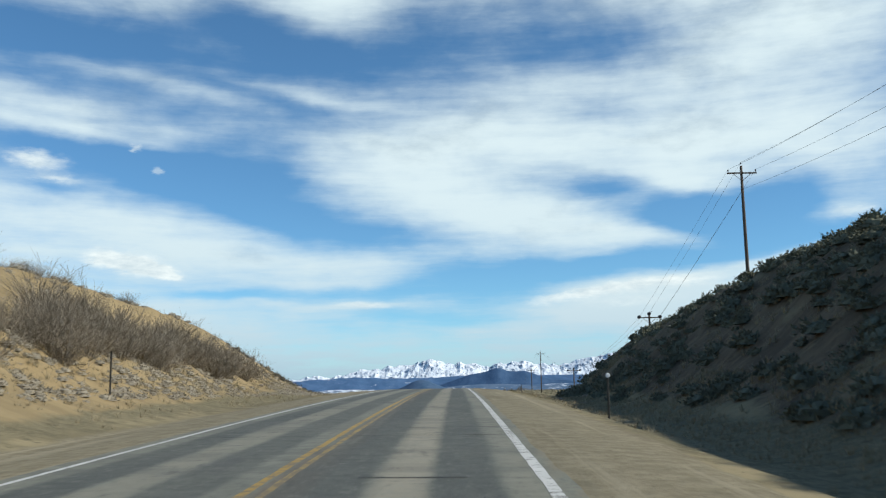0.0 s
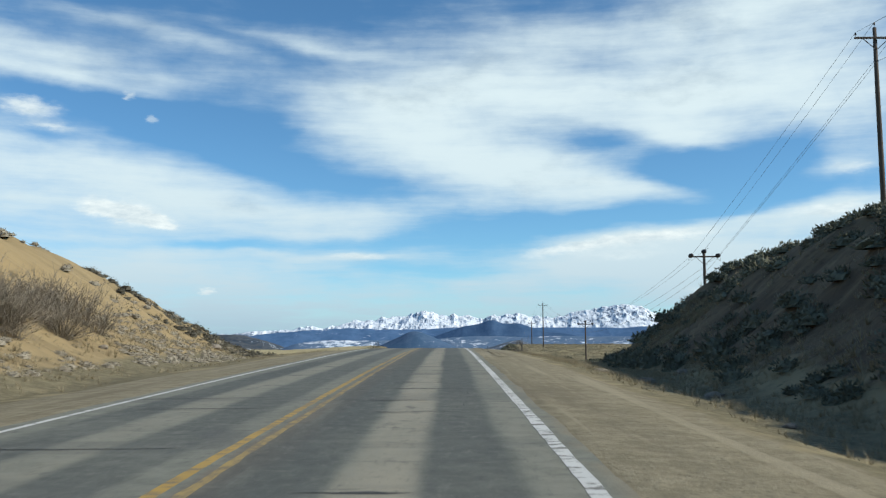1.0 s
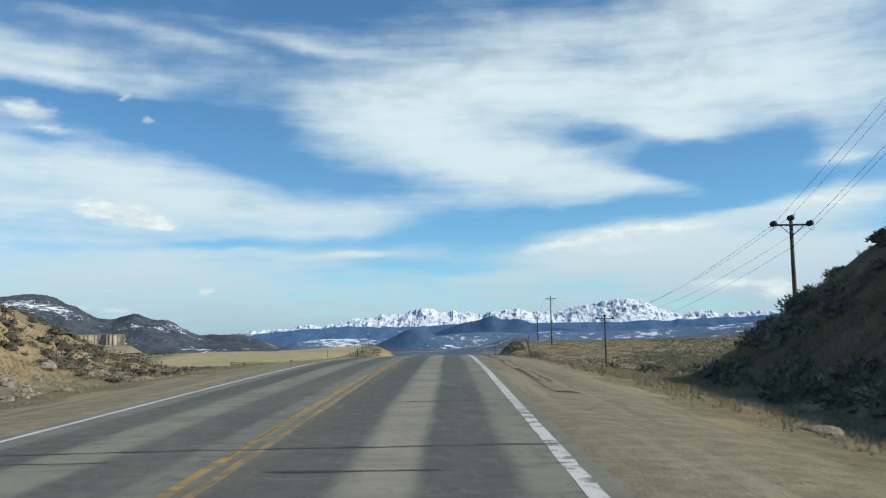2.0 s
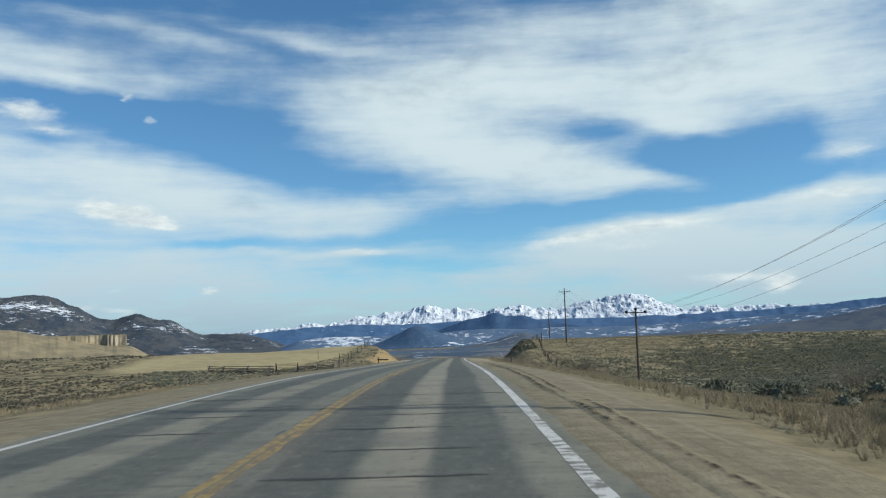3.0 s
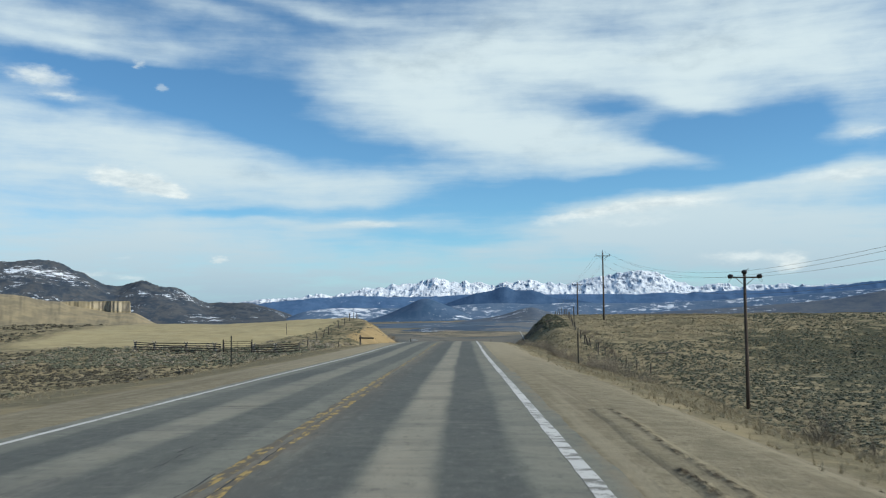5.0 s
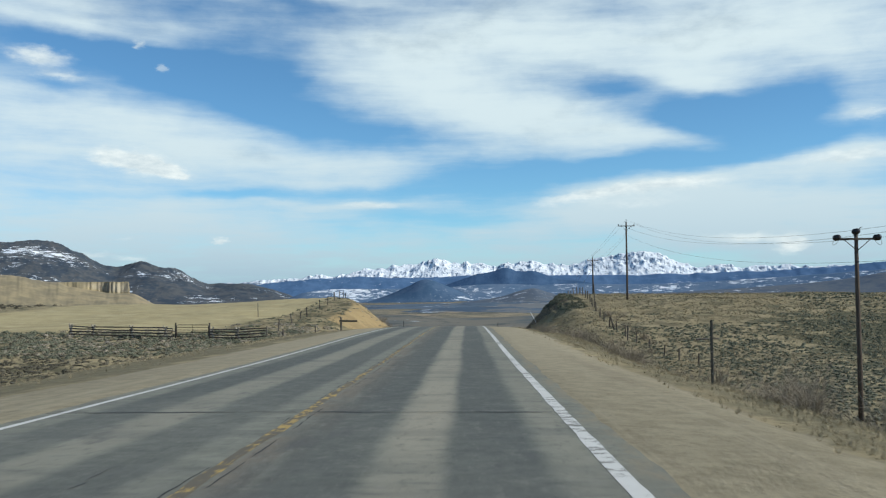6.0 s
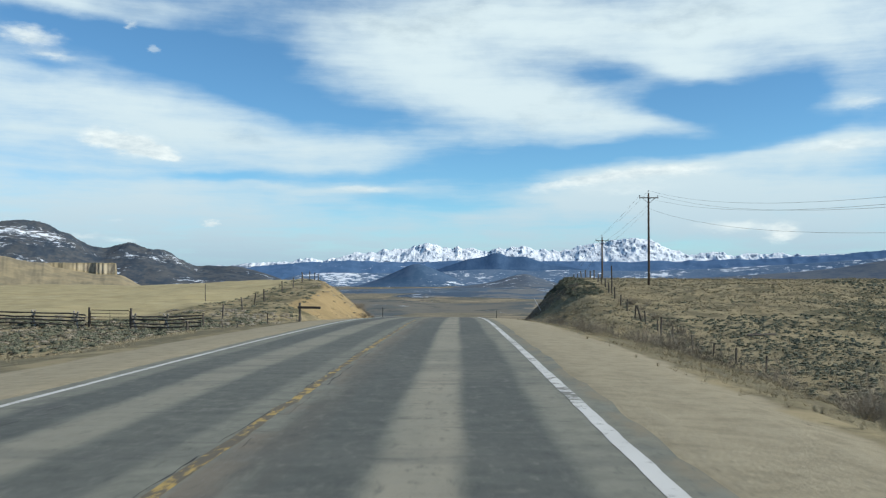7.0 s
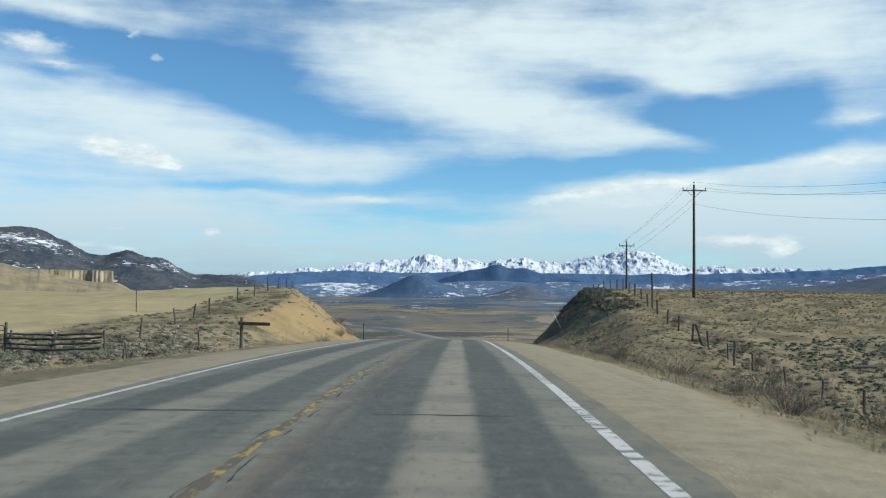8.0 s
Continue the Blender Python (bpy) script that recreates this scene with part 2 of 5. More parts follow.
def ground_material():
    mt, nt, bs = mat_nodes("ground", 0.95)
    bs.inputs["Specular IOR Level"].default_value = 0.1
    big, mid, small, tiny = nz(nt, 0.045, 5), nz(nt, 0.35, 6), nz(nt, 2.2, 6, 0.7), nz(nt, 14.0, 5, 0.7)
    # scrub land: straw, bare soil and grey-green mats
    scrub = mix(nt, ramp(nt, mid, 0.40, 0.62), (0.31, 0.255, 0.15), (0.165, 0.14, 0.085))
    scrub = mix(nt, ramp(nt, small, 0.54, 0.72), scrub, (0.11, 0.103, 0.066))
    scrub = mix(nt, ramp(nt, big, 0.52, 0.66, (0, 0.6)), scrub, (0.26, 0.208, 0.118))
    # dry grass
    grass = mix(nt, ramp(nt, small, 0.35, 0.65), (0.225, 0.192, 0.116), (0.14, 0.12, 0.074))
    grass = mix(nt, ramp(nt, tiny, 0.54, 0.66, (0, 0.75)), grass, (0.10, 0.085, 0.052))
    grass = mix(nt, ramp(nt, tiny, 0.34, 0.44, (0.6, 0)), grass, (0.37, 0.315, 0.20))
    gold = mix(nt, ramp(nt, mid, 0.35, 0.7), (0.42, 0.35, 0.195), (0.33, 0.275, 0.15))
    gold = mix(nt, ramp(nt, big, 0.45, 0.6, (0, 0.5)), gold, (0.45, 0.375, 0.205))
    mown = nz(nt, 0.8, 7, 0.72, None, (0.14, 1.0, 1.0))
    gold = mix(nt, ramp(nt, mown, 0.54, 0.66, (0, 0.7)), gold, (0.50, 0.43, 0.27))
    gold = mix(nt, ramp(nt, mown, 0.34, 0.46, (0.6, 0)), gold, (0.245, 0.19, 0.10))
    gold = mix(nt, ramp(nt, small, 0.60, 0.70, (0, 0.5)), gold, (0.20, 0.16, 0.09))
    # gravel shoulder with fines
    dirt = mix(nt, ramp(nt, small, 0.35, 0.68), (0.215, 0.184, 0.12), (0.305, 0.263, 0.176))
    dirt = mix(nt, ramp(nt, tiny, 0.54, 0.66, (0, 0.7)), dirt, (0.12, 0.098, 0.07))
    streak = nz(nt, 1.1, 6, 0.65, None, (1.6, 0.07, 1.0))
    dirt = mix(nt, ramp(nt, streak, 0.52, 0.66, (0, 0.4)), dirt, (0.15, 0.12, 0.08))
    dirt = mix(nt, ramp(nt, nz(nt, 0.9, 5, 0.6, None, (2.2, 0.05, 1.0)), 0.54, 0.66, (0, 0.55)), dirt, (0.36, 0.31, 0.215))
    along = nt.nodes.new("ShaderNodeSeparateXYZ")
    nt.links.new(nt.nodes.new("ShaderNodeTexCoord").outputs["Object"], along.inputs[0])
    dirt = mix(nt, mth(nt, "MULTIPLY", ramp(nt, along.outputs[1], 145, 195, (0.0, 0.6)), ramp(nt, small, 0.3, 0.6, (0.6, 1.0))), dirt, (0.40, 0.345, 0.24))
    # freshly turned earth of a wheel rut
    crumb = nz(nt, 11.0, 6, 0.75)
    dirt = mix(nt, mth(nt, "MULTIPLY", attr(nt, "turned"), ramp(nt, crumb, 0.34, 0.56)), dirt, (0.060, 0.048, 0.033))
    # raw earth of the cut banks
    runnel = nz(nt, 0.9, 6, 0.65, None, (0.25, 1.0, 0.2))
    cut = mix(nt, ramp(nt, runnel, 0.38, 0.66), (0.325, 0.248, 0.135), (0.235, 0.18, 0.10))
    cut = mix(nt, ramp(nt, big, 0.42, 0.62, (0, 0.6)), cut, (0.345, 0.25, 0.125))
    cut = mix(nt, ramp(nt, small, 0.58, 0.72, (0, 0.7)), cut, (0.24, 0.19, 0.12))
    # right-hand cuts: their shade is put into this darker earth colour
    shaded_earth = mix(nt, ramp(nt, runnel, 0.36, 0.64), (0.20, 0.148, 0.092), (0.115, 0.088, 0.06))
    shaded_earth = mix(nt, ramp(nt, small, 0.52, 0.68, (0, 0.7)), shaded_earth, (0.075, 0.06, 0.044))
    cut = mix(nt, attr(nt, "shaded_earth"), cut, shaded_earth)
    mats = mix(nt, ramp(nt, small, 0.38, 0.62), (0.088, 0.088, 0.052), (0.044, 0.049, 0.031))
    mats = mix(nt, ramp(nt, mid, 0.54, 0.70, (0, 0.6)), mats, (0.185, 0.158, 0.09))
    wob = mth(nt, "MULTIPLY", mth(nt, "SUBTRACT", mid, 0.5), 1.2)

    def mask(name):
        return ramp(nt, mth(nt, "ADD", attr(nt, name), wob), 0.35, 0.65)

    scrub = mix(nt, mask("mats"), scrub, mats)
    col = mix(nt, mask("gold"), scrub, gold)
    col = mix(nt, mask("grass"), col, grass)
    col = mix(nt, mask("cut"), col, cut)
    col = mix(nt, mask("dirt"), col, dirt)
    # valley floor: meadows, willow flats and snow left in the hollows
    far = mix(nt, ramp(nt, nz(nt, 0.008, 7, 0.7, None, (0.9, 0.8, 1)), 0.42, 0.56), (0.095, 0.098, 0.088), (0.21, 0.182, 0.125))
    far = mix(nt, ramp(nt, nz(nt, 0.012, 8, 0.72, None, (0.9, 0.8, 1)), 0.52, 0.56, (0, 0.9)), far, (0.32, 0.255, 0.165))
    far = mix(nt, ramp(nt, nz(nt, 0.05, 7, 0.72, None, (0.5, 1.4, 1)), 0.56, 0.64, (0, 0.85)), far, (0.045, 0.048, 0.042))
    far = mix(nt, ramp(nt, nz(nt, 0.03, 8, 0.75, None, (0.25, 2.0, 1)), 0.645, 0.665, (0, 0.6)), far, (0.50, 0.50, 0.50))
    col = mix(nt, attr(nt, "far"), col, far)
    nt.links.new(col, bs.inputs["Base Color"])
    bump(nt, bs, mth(nt, "ADD", mth(nt, "MULTIPLY", small, 0.7), mth(nt, "MULTIPLY", tiny, 0.5)), 0.55, 0.08)
    return mt


def road_material():
    mt, nt, bs = mat_nodes("asphalt", 0.82)
    pos = nt.nodes.new("ShaderNodeTexCoord").outputs["Object"]
    at = nt.nodes.new("ShaderNodeAttribute")
    at.attribute_name = "lane"
    lane = at.outputs["Fac"]  # metres from the centre line
    wob = mth(nt, "MULTIPLY", mth(nt, "SUBTRACT", nz(nt, 0.8, 5, 0.65, pos, (1, 0.16, 1)), 0.5), 0.36)
    x = mth(nt, "ADD", lane, wob)

    def band(c, half, soft):
        return ramp(nt, mth(nt, "ABSOLUTE", mth(nt, "SUBTRACT", x, c)), half - soft, half + soft, (1.0, 0.0))

    grain, grit = nz(nt, 3.0, 6, 0.7, pos), nz(nt, 55.0, 4, 0.7, pos)
    slow = nz(nt, 0.12, 4, 0.6, pos, (2.5, 1, 1))
    col = mix(nt, ramp(nt, grain, 0.3, 0.7), (0.163, 0.162, 0.128), (0.222, 0.220, 0.173))
    # polished, bitumen-dark wheel tracks of both lanes
    for c, half, k in ((0.95, 0.42, 0.85), (2.58, 0.46, 0.85), (-0.95, 0.45, 0.72), (-2.65, 0.42, 0.85)):
        f = mth(nt, "MULTIPLY", band(c, half, 0.11), ramp(nt, slow, 0.25, 0.55, (0.55 * k, k)))
        col = mix(nt, f, col, mix(nt, ramp(nt, grain, 0.3, 0.7), (0.066, 0.071, 0.064), (0.092, 0.097, 0.087)))
    # pale, dusty crowns between the tracks
    for c, half, k in ((1.78, 0.32, 1.0), (-1.78, 0.34, 0.5), (3.35, 0.2, 0.3)):
        col = mix(nt, mth(nt, "MULTIPLY", band(c, half, 0.14), ramp(nt, nz(nt, 0.5, 5, 0.65, pos, (1.2, 0.25, 1)), 0.3, 0.6, (0.35 * k, k))), col, (0.30, 0.272, 0.205))
    # sealed joint and old tack beside the centre line
    col = mix(nt, mth(nt, "MULTIPLY", band(0.25, 0.17, 0.06), ramp(nt, nz(nt, 1.3, 5, 0.65, pos, (1, 0.3, 1)), 0.36, 0.52)), col, (0.18, 0.155, 0.116))
    # the strip between centre line and wheel track is dulled by old patching, in broken lengths
    old = ramp(nt, nz(nt, 0.9, 6, 0.7, pos, (1.6, 0.22, 1)), 0.36, 0.56, (0.25, 0.95))
    col = mix(nt, mth(nt, "MULTIPLY", band(0.48, 0.22, 0.14), old), col, (0.105, 0.10, 0.083))
    # crosswise bands where the surface was patched between the joints
    cross = ramp(nt, nz(nt, 0.55, 4, 0.6, pos, (0.10, 1.0, 1)), 0.50, 0.62, (0, 0.38))
    col = mix(nt, cross, col, (0.115, 0.115, 0.10))
    # smears drawn across the lane, and crumbled pale spots
    smear = nz(nt, 2.4, 7, 0.75, pos, (0.45, 1.5, 1))
    col = mix(nt, ramp(nt, smear, 0.54, 0.68, (0, 0.6)), col, (0.078, 0.08, 0.072))
    col = mix(nt, ramp(nt, smear, 0.30, 0.44, (0.45, 0)), col, (0.235, 0.225, 0.18))
    # short dark patches and stains
    drag = nz(nt, 7.0, 5, 0.7, pos, (1.0, 0.35, 1))
    col = mix(nt, ramp(nt, drag, 0.52, 0.74, (0, 0.38)), col, (0.24, 0.23, 0.195))
    col = mix(nt, ramp(nt, drag, 0.28, 0.46, (0.42, 0)), col, (0.05, 0.052, 0.05))
    blot = ramp(nt, nz(nt, 0.55, 5, 0.7, pos, (1.5, 0.5, 1)), 0.60, 0.70, (0, 0.55))
    col = mix(nt, blot, col, (0.085, 0.084, 0.08))
    dust = ramp(nt, mth(nt, "ABSOLUTE", x), 3.62, 4.0, (0, 1.0))
    dust = mth(nt, "MULTIPLY", dust, ramp(nt, nz(nt, 2.2, 6, 0.7, pos, (1, 0.35, 1)), 0.36, 0.62))
    col = mix(nt, dust, col, (0.235, 0.20, 0.135))
    col = mix(nt, ramp(nt, grit, 0.55, 0.8, (0, 0.45)), col, (0.30, 0.28, 0.25))
    col = mix(nt, ramp(nt, grit, 0.2, 0.42, (0.45, 0)), col, (0.05, 0.05, 0.05))
    speck = nz(nt, 18.0, 4, 0.75, pos, (1, 0.6, 1))
    col = mix(nt, ramp(nt, speck, 0.58, 0.72, (0, 0.45)), col, (0.27, 0.255, 0.22))
    col = mix(nt, ramp(nt, speck, 0.28, 0.40, (0.5, 0)), col, (0.045, 0.046, 0.045))
    nt.links.new(col, bs.inputs["Base Color"])
    bump(nt, bs, mth(nt, "ADD", grit, mth(nt, "MULTIPLY", grain, 0.5)), 0.35, 0.01)
    return mt


def paint_material(name, colour, under, lo, hi, lengths=(0.45, 1.0, 1)):
    """Worn road paint: the road shows through in flakes."""
    mt, nt, bs = mat_nodes(name, 0.7)
    pos = nt.nodes.new("ShaderNodeTexCoord").outputs["Object"]
    f = ramp(nt, mth(nt, "ADD", mth(nt, "MULTIPLY", nz(nt, 5.0, 6, 0.72, pos, lengths), 0.8), mth(nt, "MULTIPLY", nz(nt, 0.35, 3, 0.5, pos), 0.2)), lo, hi)
    tone = mix(nt, nz(nt, 0.8, 5, 0.6, pos), tuple(0.75 * c for c in colour), colour)
    nt.links.new(mix(nt, f, under, tone), bs.inputs["Base Color"])
    return mt


def mountain_material(name, rock_a, rock_b, forest, snow_lo, snow_hi, tree_lo, tree_hi, patch=0.0):
    """Snow above, rock on what is steep, dark forest below; heights in metres."""
    mt, nt, bs = mat_nodes(name, 0.9)
    bs.inputs["Specular IOR Level"].default_value = 0.1
    pos = nt.nodes.new("ShaderNodeTexCoord").outputs["Object"]
    sp = nt.nodes.new("ShaderNodeSeparateXYZ")
    nt.links.new(pos, sp.inputs[0])
    n1, n2 = nz(nt, 0.012, 7, 0.68, pos), nz(nt, 0.06, 8, 0.78, pos, (1, 0.6, 0.4))
    z = mth(nt, "ADD", sp.outputs[2], mth(nt, "MULTIPLY", mth(nt, "SUBTRACT", n1, 0.5), 110.0))
    rock = mix(nt, ramp(nt, mth(nt, "ADD", mth(nt, "MULTIPLY", n2, 0.5), mth(nt, "MULTIPLY", n1, 0.5)), 0.42, 0.58), rock_a, rock_b)
    snow = mix(nt, ramp(nt, n1, 0.3, 0.7), (0.62, 0.68, 0.76), (0.80, 0.83, 0.86))
    wood = mix(nt, ramp(nt, n2, 0.35, 0.7), forest, tuple(1.35 * c for c in forest))
    up = nt.nodes.new("ShaderNodeSeparateXYZ")
    nt.links.new(nt.nodes.new("ShaderNodeNewGeometry").outputs["Normal"], up.inputs[0])
    f = mth(nt, "MULTIPLY", ramp(nt, z, snow_lo, snow_hi), ramp(nt, mth(nt, "ADD", up.outputs[2], mth(nt, "MULTIPLY", mth(nt, "SUBTRACT", n2, 0.5), 2.6)), 0.56, 0.74))
    col = mix(nt, f, rock, snow)
    col = mix(nt, ramp(nt, z, tree_lo, tree_hi, (1.0, 0.0)), col, wood)
    if patch:
        where = mth(nt, "ADD", mth(nt, "MULTIPLY", nz(nt, 0.005, 3, 0.5, pos, (0.6, 1.0, 1.6)), 0.36), mth(nt, "MULTIPLY", nz(nt, 0.045, 9, 0.78, pos, (0.5, 0.7, 2.6)), 0.64))
        meadow = ramp(nt, where, 0.60 - patch, 0.625 - patch)
        col = mix(nt, meadow, col, snow)
    nt.links.new(col, bs.inputs["Base Color"])
    return mt


GROUND, ASPHALT = ground_material(), road_material()
WHITE_PAINT = paint_material("white_paint", (0.66, 0.645, 0.60), (0.20, 0.19, 0.165), 0.37, 0.47)
WORN_WHITE = paint_material("worn_white_paint", (0.68, 0.665, 0.62), (0.19, 0.18, 0.155), 0.45, 0.475)
FRESH_YELLOW = paint_material("yellow_paint_whole", (0.47, 0.30, 0.075), (0.21, 0.16, 0.09), 0.44, 0.53)
YELLOW_PAINT = paint_material("yellow_paint", (0.42, 0.295, 0.105), (0.19, 0.148, 0.088), 0.43, 0.60, (1.2, 0.6, 1))
FLAKED_YELLOW = paint_material("yellow_paint_flaked", (0.47, 0.325, 0.10), (0.125, 0.105, 0.073), 0.495, 0.56, (1.5, 0.6, 1))
CRACK = simple_mat("crack_sealant", (0.03, 0.03, 0.03), (0.06, 0.058, 0.054), 3.0, 0.75)
POLE_WOOD = simple_mat("pole_wood", (0.055, 0.042, 0.034), (0.13, 0.10, 0.078), 1.5, 0.85, 0, 0.5, 0.01, (6, 6, 0.4))
PALE_WOOD = simple_mat("silvered_wood", (0.22, 0.19, 0.155), (0.46, 0.41, 0.34), 3.0, 0.9, 0, 0.6, 0.01, (5, 5, 0.8), 4, "none")
GREY_WOOD = simple_mat("weathered_wood", (0.07, 0.06, 0.05), (0.19, 0.165, 0.138), 2.5, 0.9, 0, 0.6, 0.01, (6, 6, 0.7), 4, "object")
DARK_WOOD = simple_mat("dark_rail_wood", (0.045, 0.04, 0.035), (0.12, 0.105, 0.09), 2.5, 0.9, 0, 0.6, 0.01, None, 4, "object")
STEEL = simple_mat("galvanised_steel", (0.22, 0.22, 0.22), (0.34, 0.34, 0.33), 6.0, 0.5, 0.7, 0.1)
RUST = simple_mat("rusted_steel", (0.035, 0.028, 0.024), (0.085, 0.06, 0.045), 5.0, 0.75, 0.2, 0.2)
GREEN_STEEL = simple_mat("dark_post_paint", (0.03, 0.032, 0.03), (0.065, 0.062, 0.055), 4.0, 0.7, 0.1, 0.2)
PORCELAIN = simple_mat("dark_porcelain", (0.03, 0.026, 0.026), (0.06, 0.05, 0.048), 9.0, 0.3)
WIRE = simple_mat("weathered_wire", (0.10, 0.10, 0.10), (0.16, 0.16, 0.16), 2.0, 0.5, 0.6)
SAGE = simple_mat("sagebrush_leaf", (0.10, 0.107, 0.074), (0.225, 0.222, 0.155), 0.6, 0.95, 0, 0.2, 0.01, None, 6, "island")
DRY_BRUSH = simple_mat("dry_brush", (0.20, 0.172, 0.128), (0.35, 0.31, 0.235), 0.7, 0.95, 0, 0.2, 0.01, None, 6)
STRAW = simple_mat("dry_grass", (0.29, 0.24, 0.15), (0.46, 0.39, 0.25), 0.5, 0.95, 0, 0.1, 0.01, None, 6, "island")
BROWN_BRUSH = simple_mat("brown_brush", (0.062, 0.056, 0.042), (0.155, 0.14, 0.10), 0.6, 0.95, 0, 0.2, 0.01, None, 6, "island")
TUSSOCK = simple_mat("tussock", (0.165, 0.14, 0.085), (0.33, 0.28, 0.17), 0.5, 0.95, 0, 0.2, 0.01, None, 6, "island")
TWIG = simple_mat("bare_twig", (0.21, 0.178, 0.135), (0.38, 0.325, 0.245), 0.8, 0.95, 0, 0.2, 0.01, None, 5, "object")
CLOD = simple_mat("earth_clods", (0.11, 0.09, 0.062), (0.27, 0.22, 0.15), 2.0, 0.95, 0, 0.3, 0.01, None, 4, "island")
STONE = simple_mat("field_stone", (0.18, 0.15, 0.115), (0.36, 0.31, 0.245), 4.0, 0.9, 0, 0.6, 0.02, None, 4, "object")
REFLECTOR = simple_mat("white_reflector", (0.70, 0.70, 0.70), (0.82, 0.82, 0.82), 20.0, 0.35)

# ---------------------------------------------------------------- the lie of the land


def lattice(ix, iy, seed):
    h = (ix.astype(np.int64) * 374761393 + iy.astype(np.int64) * 668265263 + seed * 974711) & 0xFFFFFFFF
    h = ((h ^ (h >> 13)) * 1274126177) & 0xFFFFFFFF
    return ((h ^ (h >> 16)) & 0xFFFF) / 65535.0


def vnoise(x, y, seed=0):
    ix, iy = np.floor(x), np.floor(y)
    fx, fy = x - ix, y - iy
    fx, fy = fx * fx * (3 - 2 * fx), fy * fy * (3 - 2 * fy)
    ix, iy = ix.astype(np.int64), iy.astype(np.int64)
    a, b = lattice(ix, iy, seed), lattice(ix + 1, iy, seed)
    c, d = lattice(ix, iy + 1, seed), lattice(ix + 1, iy + 1, seed)
    return (a + (b - a) * fx) * (1 - fy) + (c + (d - c) * fx) * fy


def fbm(x, y, octaves=4, seed=0, gain=0.5):
    """Noise about zero, within about -1 to 1."""
    total, amp, norm = 0.0, 1.0, 0.0
    for k in range(octaves):
        total = total + amp * (2 * vnoise(x * 2.03 ** k, y * 2.03 ** k, seed + 17 * k) - 1)
        norm += amp
        amp *= gain
    return total / norm


def ridged(x, y, octaves=5, seed=0):
    total, amp, norm = 0.0, 1.0, 0.0
    for k in range(octaves):
        total = total + amp * (1 - np.abs(2 * vnoise(x * 2.1 ** k, y * 2.1 ** k, seed + 13 * k) - 1))
        norm += amp
        amp *= 0.5
    return total / norm


def curve_through(ys, zs):
    """A smooth curve through knots (monotone enough for a road), flat slopes beyond the ends."""
    ys, zs = np.array(ys, float), np.array(zs, float)
    sl = np.gradient(zs, ys)

    def f(y):
        y = np.clip(np.asarray(y, float), ys[0], ys[-1])
        i = np.clip(np.searchsorted(ys, y, "right") - 1, 0, len(ys) - 2)
        h = ys[i + 1] - ys[i]
        s = (y - ys[i]) / h
        return ((1 + 2 * s) * (1 - s) ** 2 * zs[i] + s * (1 - s) ** 2 * h * sl[i]
                + s * s * (3 - 2 * s) * zs[i + 1] + s * s * (s - 1) * h * sl[i + 1])
    return f


def sstep(x, a, b):
    s = np.clip((np.asarray(x, float) - a) / (b - a), 0, 1)
    return s * s * (3 - 2 * s)


road_z = curve_through((-420, -200, -60, -20, 20, 60, 100, 140, 180, 205, 225, 245, 262, 282, 300, 340, 400, 500, 700, 1000, 1600),
                       (-9, -5.5, -1.32, 0.0, 1.15, 1.89, 2.21, 1.58, 0.78, 0.40, -0.03, -0.75, -1.48, -2.5, -3.6, -6.8, -11.5, -17, -26, -33, -37))


def road_x(y):
    y = np.asarray(y, float)
    return np.where(y < 110, 0.0, np.where(y < 300, 3.0e-5 * (y - 110) ** 2, 3.0e-5 * 190 ** 2 + 0.0114 * (y - 300)))


# level of the land beside the road, and where the slope to it begins and ends
right_level = curve_through((-400, -60, 30, 60, 75, 88, 96, 101, 106, 112, 120, 134, 145, 170, 217, 250, 264, 275, 286, 302, 317, 330, 350, 390, 450, 600, 1000, 1600),
                            (7, 9.2, 9.2, 8.8, 8.1, 7.3, 6.2, 4.9, 3.2, 1.4, -0.2, -2.2, -3.4, -5.2, -6.4, -5.7, -5.3, -4.2, -2.6, -0.8, 0.9, 1.5, 1.6, 0.2, -8, -21, -34, -38))
right_toe = curve_through((-400, 55, 80, 92, 100, 107, 116, 130, 150, 175, 260, 300, 318, 340, 370, 420), (10, 10, 11, 12.4, 14.5, 15.5, 11.5, 8.9, 8.6, 8.4, 10.0, 9.0, 8.8, 9.6, 14, 28))
right_top = curve_through((-400, 70, 92, 104, 112, 120, 130, 150, 175, 250, 290, 318, 340, 370, 420), (22.5, 22.5, 22.5, 24, 24, 21, 18.5, 17, 17, 21, 20.4, 19.6, 21, 24, 38))
left_level = curve_through((-400, -60, 30, 60, 80, 92, 98, 104, 110, 116, 124, 140, 170, 240, 265, 284, 295, 303, 315, 325, 340, 375, 450, 600, 1000, 1600),
                           (7, 8.6, 8.8, 8.8, 8.3, 6.9, 5.4, 3.7, 2.2, 1.2, 0.4, -0.8, -3.2, -4.8, -3.2, -1.8, -0.8, 0.1, 1.0, 1.5, 1.6, -1.0, -9, -21, -34, -38))
left_toe = curve_through((-400, 92, 110, 122, 140, 170, 262, 292, 305, 325, 360, 420), (-10.5, -10.5, -12, -15.5, -12, -10.5, -14.0, -10.6, -8.5, -8.8, -15, -30))
left_top = curve_through((-400, 80, 104, 122, 140, 200, 262, 292, 303, 325, 360, 420), (-22.5, -22.5, -23, -26, -22, -22, -20, -18.5, -16.8, -21, -32, -44))
gold_edge = curve_through((-400, 280, 300, 330, 420), (-36, -32, -25, -22, -20))


